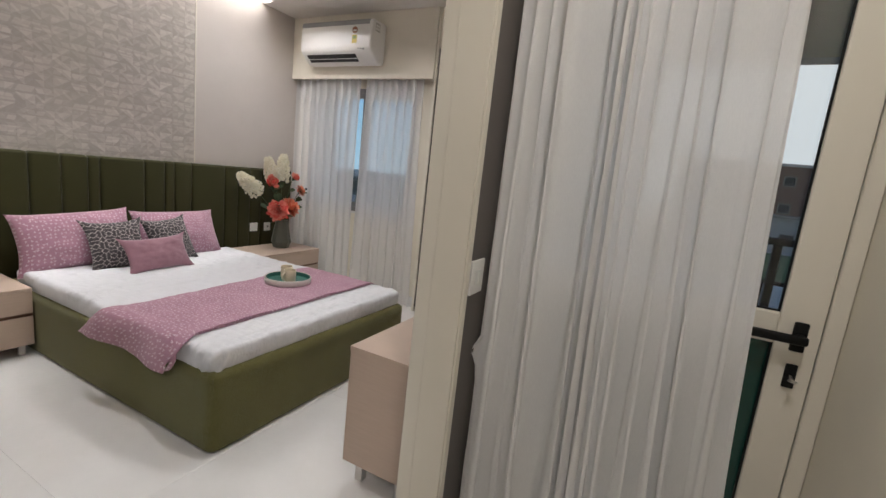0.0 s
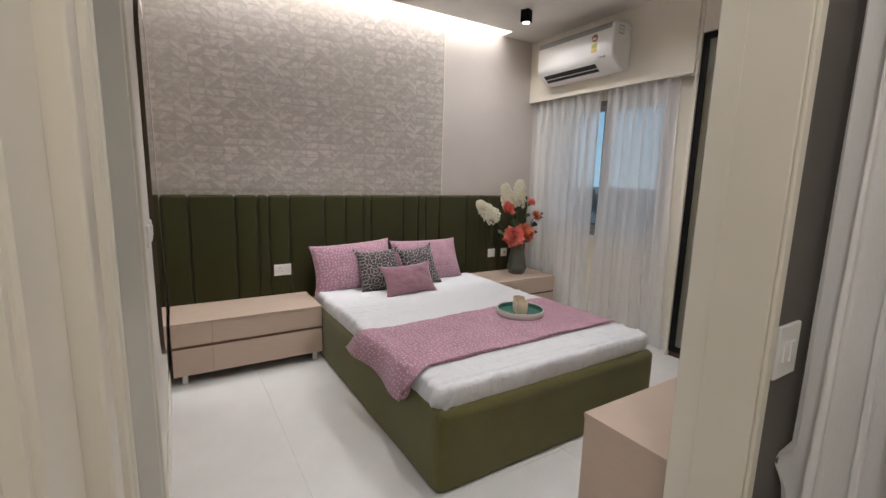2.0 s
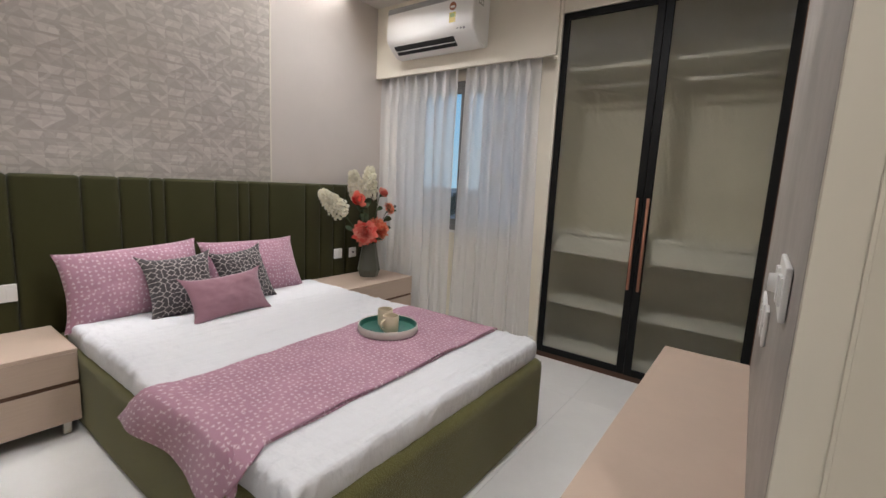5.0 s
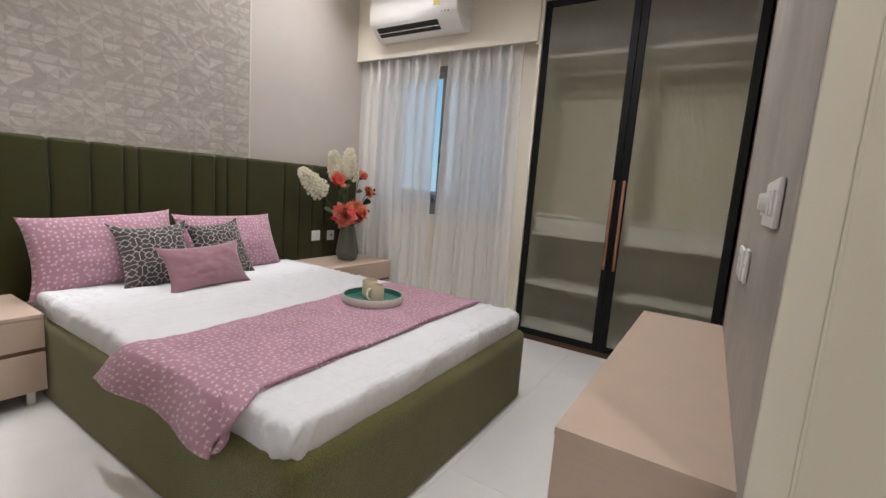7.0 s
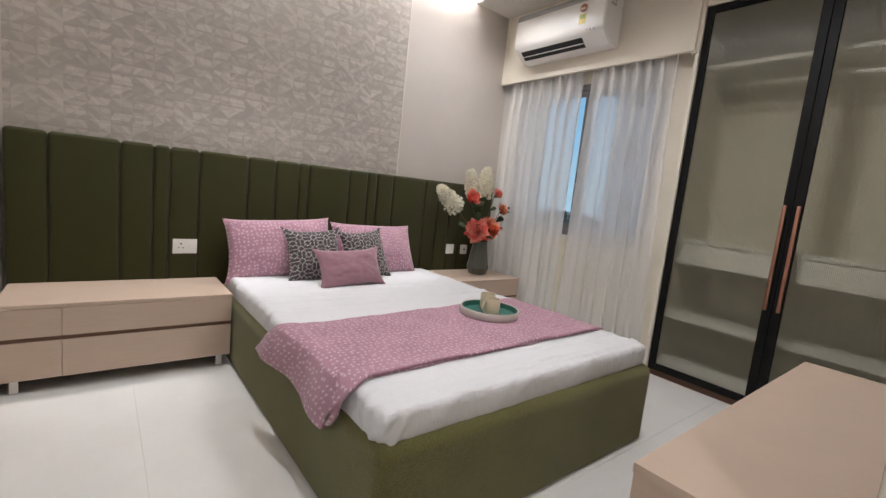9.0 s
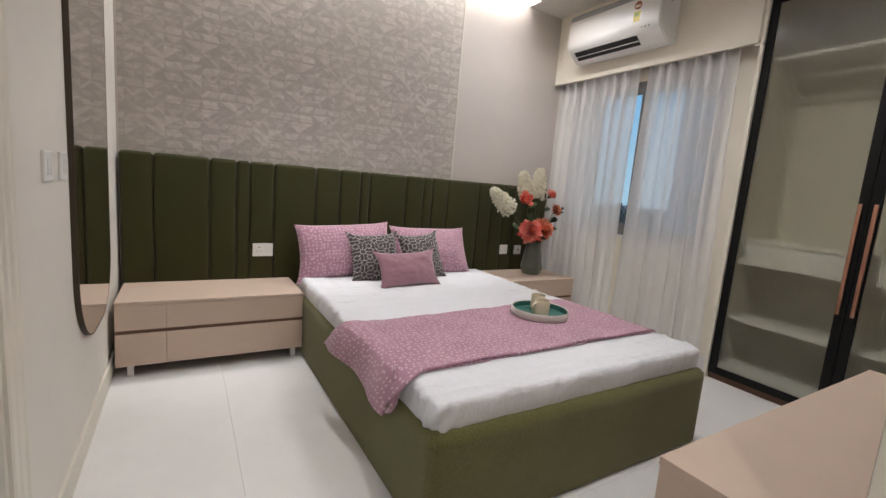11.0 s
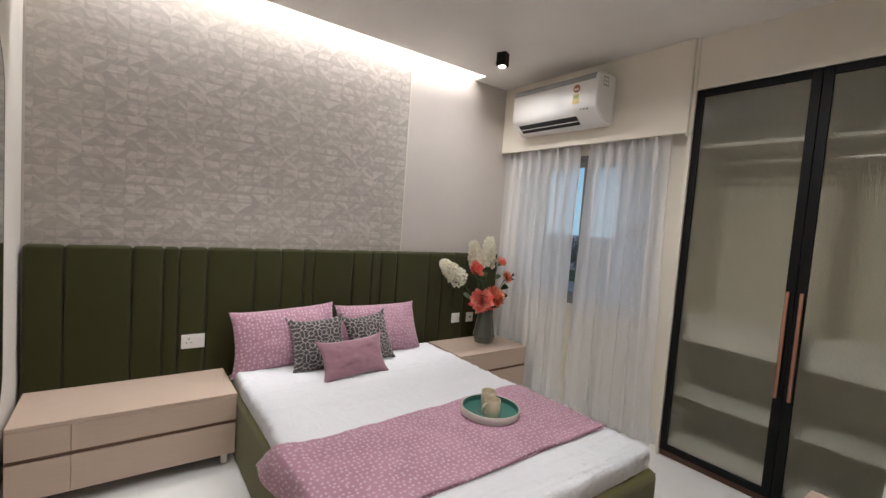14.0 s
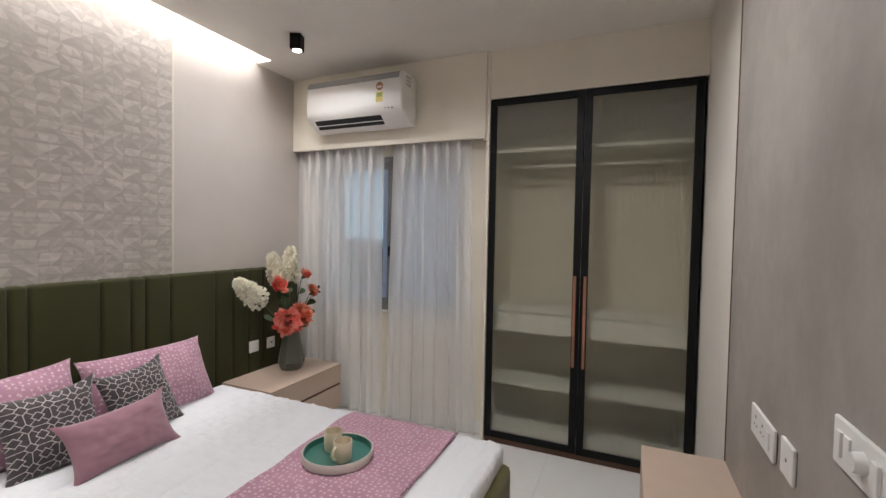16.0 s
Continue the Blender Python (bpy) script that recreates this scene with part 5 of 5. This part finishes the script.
MX0, MX1, MZ0, MZ1 = 0.50, 1.265, 0.405, 2.12
part("frame", ring(rounded(MX0, MX1, MZ0, MZ1, 0.28), rounded(MX0 + 0.004, MX1 - 0.004, MZ0 + 0.004, MZ1 - 0.004, 0.276), 0.645, 0.6632), M_BRASS, mirror, "thin dark bronze frame", smooth=True)
part("glass", prism(rounded(MX0 + 0.0042, MX1 - 0.0042, MZ0 + 0.0042, MZ1 - 0.0042, 0.2758), "y", 0.647, 0.6625), M_MIRROR, mirror, "clear silvered mirror glass")


# ---- tray and mugs ----
TX, TY, TZ = 1.52, 2.640, 0.4735
tray = thing("serving_tray", (TX, TY, TZ), "round teal serving tray with a pale rim on the throw", "tray")
part("rim", lathe([(0.128, 0.0), (0.150, 0.0), (0.153, 0.004), (0.153, 0.036), (0.151, 0.039), (0.148, 0.039), (0.146, 0.036), (0.146, 0.007), (0.128, 0.006)], 64, (TX, TY, TZ)), M_TRAYRIM, tray, "pale grey rim", smooth=True)
part("tray_floor", lathe([(0.1458, 0.0355), (0.1448, 0.0360), (0.1442, 0.0355), (0.1440, 0.0125), (0.141, 0.0095)], 64, (TX, TY, TZ), low=False), M_TEAL, tray, "teal enamelled inside", smooth=True)


def mug(x, y, z, turn, label):
    g = thing("mug", (x, y, z), label, "mug", "mugs on the tray")
    part("cup", lathe([(0.030, 0.0), (0.034, 0.001), (0.0385, 0.012), (0.0395, 0.04), (0.0395, 0.086), (0.0385, 0.088), (0.0370, 0.087), (0.0365, 0.04), (0.034, 0.010), (0.010, 0.007)], 40, (x, y, z)), M_MUG, g, smooth=True)
    bm = bmesh.new()
    rings = []
    for k in range(15):
        a = -math.pi / 2 + math.pi * k / 14
        c = Vector((0.036 + 0.026 * math.cos(a), 0, 0.046 + 0.027 * math.sin(a)))
        d = Vector((math.cos(a), 0, math.sin(a)))
        ringv = []
        for j in range(8):
            b = 2 * math.pi * j / 8
            p = c + d * 0.0042 * math.cos(b) + Vector((0, 1, 0)) * 0.0065 * math.sin(b)
            ringv.append(bm.verts.new(Matrix.Rotation(radians(turn), 3, "Z") @ p + Vector((x, y, z))))
        rings.append(ringv)
    for a, b in zip(rings, rings[1:]):
        for j in range(8):
            bm.faces.new((a[j], a[(j + 1) % 8], b[(j + 1) % 8], b[j]))
    bm.faces.new(rings[0][::-1])
    bm.faces.new(rings[-1])
    bmesh.ops.recalc_face_normals(bm, faces=bm.faces)
    part("handle", bm, M_MUG, g, smooth=True)


mug(1.568, 2.608, TZ + 0.0097, -98, "cream stoneware mug with its handle turned out")
mug(1.472, 2.668, TZ + 0.0097, 100, "cream stoneware mug standing behind the other")


# ---- vase and flowers ----
VX, VY, VZ = 0.275, 3.700, 0.4005
vase = thing("vase", (VX, VY, VZ), "faceted grey-green ceramic vase on the bedside table", "vase")
part("body", lathe([(0.076, 0.0), (0.080, 0.004), (0.100, 0.060), (0.061, 0.276), (0.061, 0.283), (0.053, 0.283), (0.053, 0.20), (0.02, 0.19)], 10, (VX, VY, VZ)), M_VASE, vase)


def petal_bm(length, width, cup):
    """One petal: a small curved blade, root at the origin, along +x."""
    pts = [(0.0, 0.12), (0.35, 0.8), (0.7, 1.0), (0.92, 0.65), (1.0, 0.12)]
    rows = []
    for t, w in pts:
        x, z = length * t, cup * t * t * length
        rows.append([(x, -w * width / 2, z + 0.12 * width * w), (x, 0, z), (x, w * width / 2, z + 0.12 * width * w)])
    return rows


def add_petal(bm, rows, m):
    vs = [[bm.verts.new(m @ Vector(p)) for p in r] for r in rows]
    for a, b in zip(vs, vs[1:]):
        for j in range(2):
            f = bm.faces.new((a[j], a[j + 1], b[j + 1], b[j]))
            f.smooth = True


def aim(at, way, spin=0.0):
    return Matrix.Translation(at) @ Vector(way).to_track_quat("Z", "Y").to_matrix().to_4x4() @ Matrix.Rotation(spin, 4, "Z")


def stem_bm(p, q, bend, r=0.0032):
    p, q, bend = Vector(p), Vector(q), Vector(bend)
    pts = [p * (1 - t) ** 2 + bend * 2 * t * (1 - t) + q * t * t for t in [k / 8 for k in range(9)]]
    return joined(*[cyl(a, b, r, seg=7) for a, b in zip(pts, pts[1:])])


def leaf_bm(at, way, size, spin):
    bm = bmesh.new()
    add_petal(bm, petal_bm(size, size * 0.55, -0.25), aim(at, way, 0) @ Matrix.Rotation(spin, 4, "Z") @ Matrix.Rotation(radians(-62), 4, "Y"))
    return bm


def flower(name, kind, head, way, size, label, leaves, seed):
    rng = random.Random(seed)
    neck = (VX + (head[0] - VX) * 0.12 + rng.uniform(-0.02, 0.02), VY + (head[1] - VY) * 0.12 + rng.uniform(-0.02, 0.02), VZ + 0.20)
    t = thing(name, neck, label, "flower", "flowers in the vase")
    way = Vector(way).normalized()
    head = Vector(head)
    part("stem", stem_bm(neck, head, (neck[0] * 0.6 + head.x * 0.4, neck[1] * 0.6 + head.y * 0.4, neck[2] * 0.35 + head.z * 0.65)), M_STEM, t)
    bm = bmesh.new()
    if kind == "panicle":
        n = 150
        rows = petal_bm(0.0215, 0.0205, 0.45)
        for k in range(n):
            h = (k + 0.5) / n
            r = size * 0.225 * (1 - h) ** 0.55 * (0.55 + 0.45 * min(1, h * 6)) * rng.uniform(0.70, 1.22) + 0.010
            a = k * 2.39996
            side = way.orthogonal().normalized()
            out = Matrix.Rotation(a, 3, way) @ side
            c = head + way * (h * size) + out * r
            nrm = (out + way * (0.25 + 0.8 * h) + Vector((rng.uniform(-0.5, 0.5), rng.uniform(-0.5, 0.5), rng.uniform(-0.5, 0.5)))).normalized()
            sp = rng.uniform(0, 6)
            for j in range(4):
                add_petal(bm, rows, aim(c, nrm, sp + j * math.pi / 2) @ Matrix.Rotation(radians(-20 - 22 * rng.random()), 4, "Y"))
        core = lathe([(size * 0.09, 0.0), (size * 0.15, size * 0.25), (size * 0.11, size * 0.6), (size * 0.03, size * 0.92)], 12)
        core.transform(aim(head, way))
        tmp = bpy.data.meshes.new("tmp")
        core.to_mesh(tmp)
        bm.from_mesh(tmp)
        bpy.data.meshes.remove(tmp)
        core.free()
        mat = M_HYDR
    else:
        layers = {"dahlia": 13, "poppy": 6}[kind]
        for L in range(layers):
            f = L / max(1, layers - 1)
            count = {"dahlia": 34 - L, "poppy": 9}[kind]
            tilt = (-12 + 82 * f) if kind == "dahlia" else 14 + 62 * f
            ln = size * (1 - 0.45 * f) * (0.47 if kind == "dahlia" else 0.56)
            rows = petal_bm(ln, ln * (0.36 if kind == "dahlia" else 0.75), 0.30 if kind == "dahlia" else 0.6)
            for j in range(count):
                a = 2 * math.pi * (j + 0.5 * (L % 2)) / count + rng.uniform(-0.12, 0.12)
                add_petal(bm, rows, aim(head + way * (0.012 * f), way, a) @ Matrix.Rotation(radians(-tilt + rng.uniform(-24, 24)), 4, "Y") @ Matrix.Scale(rng.uniform(0.72, 1.12), 4))
        mat = M_CORAL if seed % 2 else M_ORANGE
    part("flower_head", bm, mat, t, {"panicle": "dense ivory panicle", "dahlia": "full coral bloom", "poppy": "cupped coral bloom"}[kind])
    for k in range(leaves + 1):
        f = 0.45 + 0.5 * rng.random()
        at = Vector(neck).lerp(head, f)
        a = rng.uniform(0, 6.28)
        part("leaf", leaf_bm(at, (way + Vector((0, 0, 0.4))).normalized(), rng.uniform(0.075, 0.11), a), M_LEAF, t)


flower("hydrangea", "panicle", (0.30, 3.375, 0.960), (0.05, -0.82, 0.62), 0.270, "ivory hydrangea panicle leaning out of the vase", 3, 1)
flower("hydrangea", "panicle", (0.27, 3.580, 1.070), (0.0, -0.36, 1), 0.235, "upright ivory hydrangea panicle in the vase", 3, 2)
flower("hydrangea", "panicle", (0.27, 3.675, 1.075), (0.0, 0.08, 1), 0.260, "upright ivory hydrangea panicle in the vase", 2, 3)
flower("dahlia", "dahlia", (0.345, 3.580, 0.790), (0.80, -0.45, 0.45), 0.225, "full coral red dahlia just above the vase", 2, 5)
flower("dahlia", "dahlia", (0.330, 3.735, 0.815), (0.75, 0.25, 0.55), 0.215, "orange dahlia just above the vase", 2, 6)
flower("poppy", "poppy", (0.330, 3.505, 1.050), (0.75, -0.35, 0.45), 0.155, "coral poppy with cupped petals", 2, 7)
flower("poppy", "poppy", (0.28, 3.810, 1.115), (0.4, 0.6, 0.5), 0.115, "coral poppy half hidden behind the hydrangeas", 1, 9)
flower("poppy", "dahlia", (0.30, 3.895, 0.985), (0.5, 0.45, 0.35), 0.135, "small orange bloom leaning toward the curtain", 3, 8)
bud = thing("flower_bud", (0.30, 3.78, 0.72), "dark bud on a thin stem", "flower", "flowers in the vase")
part("stem", stem_bm((VX, VY + 0.03, VZ + 0.2), (0.30, 3.985, 1.00), (0.29, 3.80, 0.9), 0.002), M_STEM, bud)
part("bud", lathe([(0.004, 0), (0.011, 0.008), (0.011, 0.016), (0.004, 0.026)], 10, (0.30, 3.985, 0.995)), M_HOLE, bud, smooth=True)


# ---- floor tiles, piece by piece ----
floor_obj = [o for o in scene.objects if o.name == "floor"][0]
TILE_W, TILE_L, GAP = 1.80, 1.20, 0.0008
tile_mesh = bpy.data.meshes.new("floor_tile")
tb = box(GAP / 2, TILE_W - GAP / 2, GAP / 2, TILE_L - GAP / 2, -0.006, 0.0, 0.0005, 1)
tb.to_mesh(tile_mesh)
tb.free()
tile_mesh.materials.append(M_TILE)
for ix in range(3):
    for iy in range(-3, 4):
        x, y = -1.40 + ix * TILE_W, -0.035 + iy * TILE_L
        if x > 4.3 or y > 4.6 or y + TILE_L < -1.8:
            continue
        t = new("tile", tile_mesh)
        t.location = (x, y, FZ)
        t.parent = floor_obj
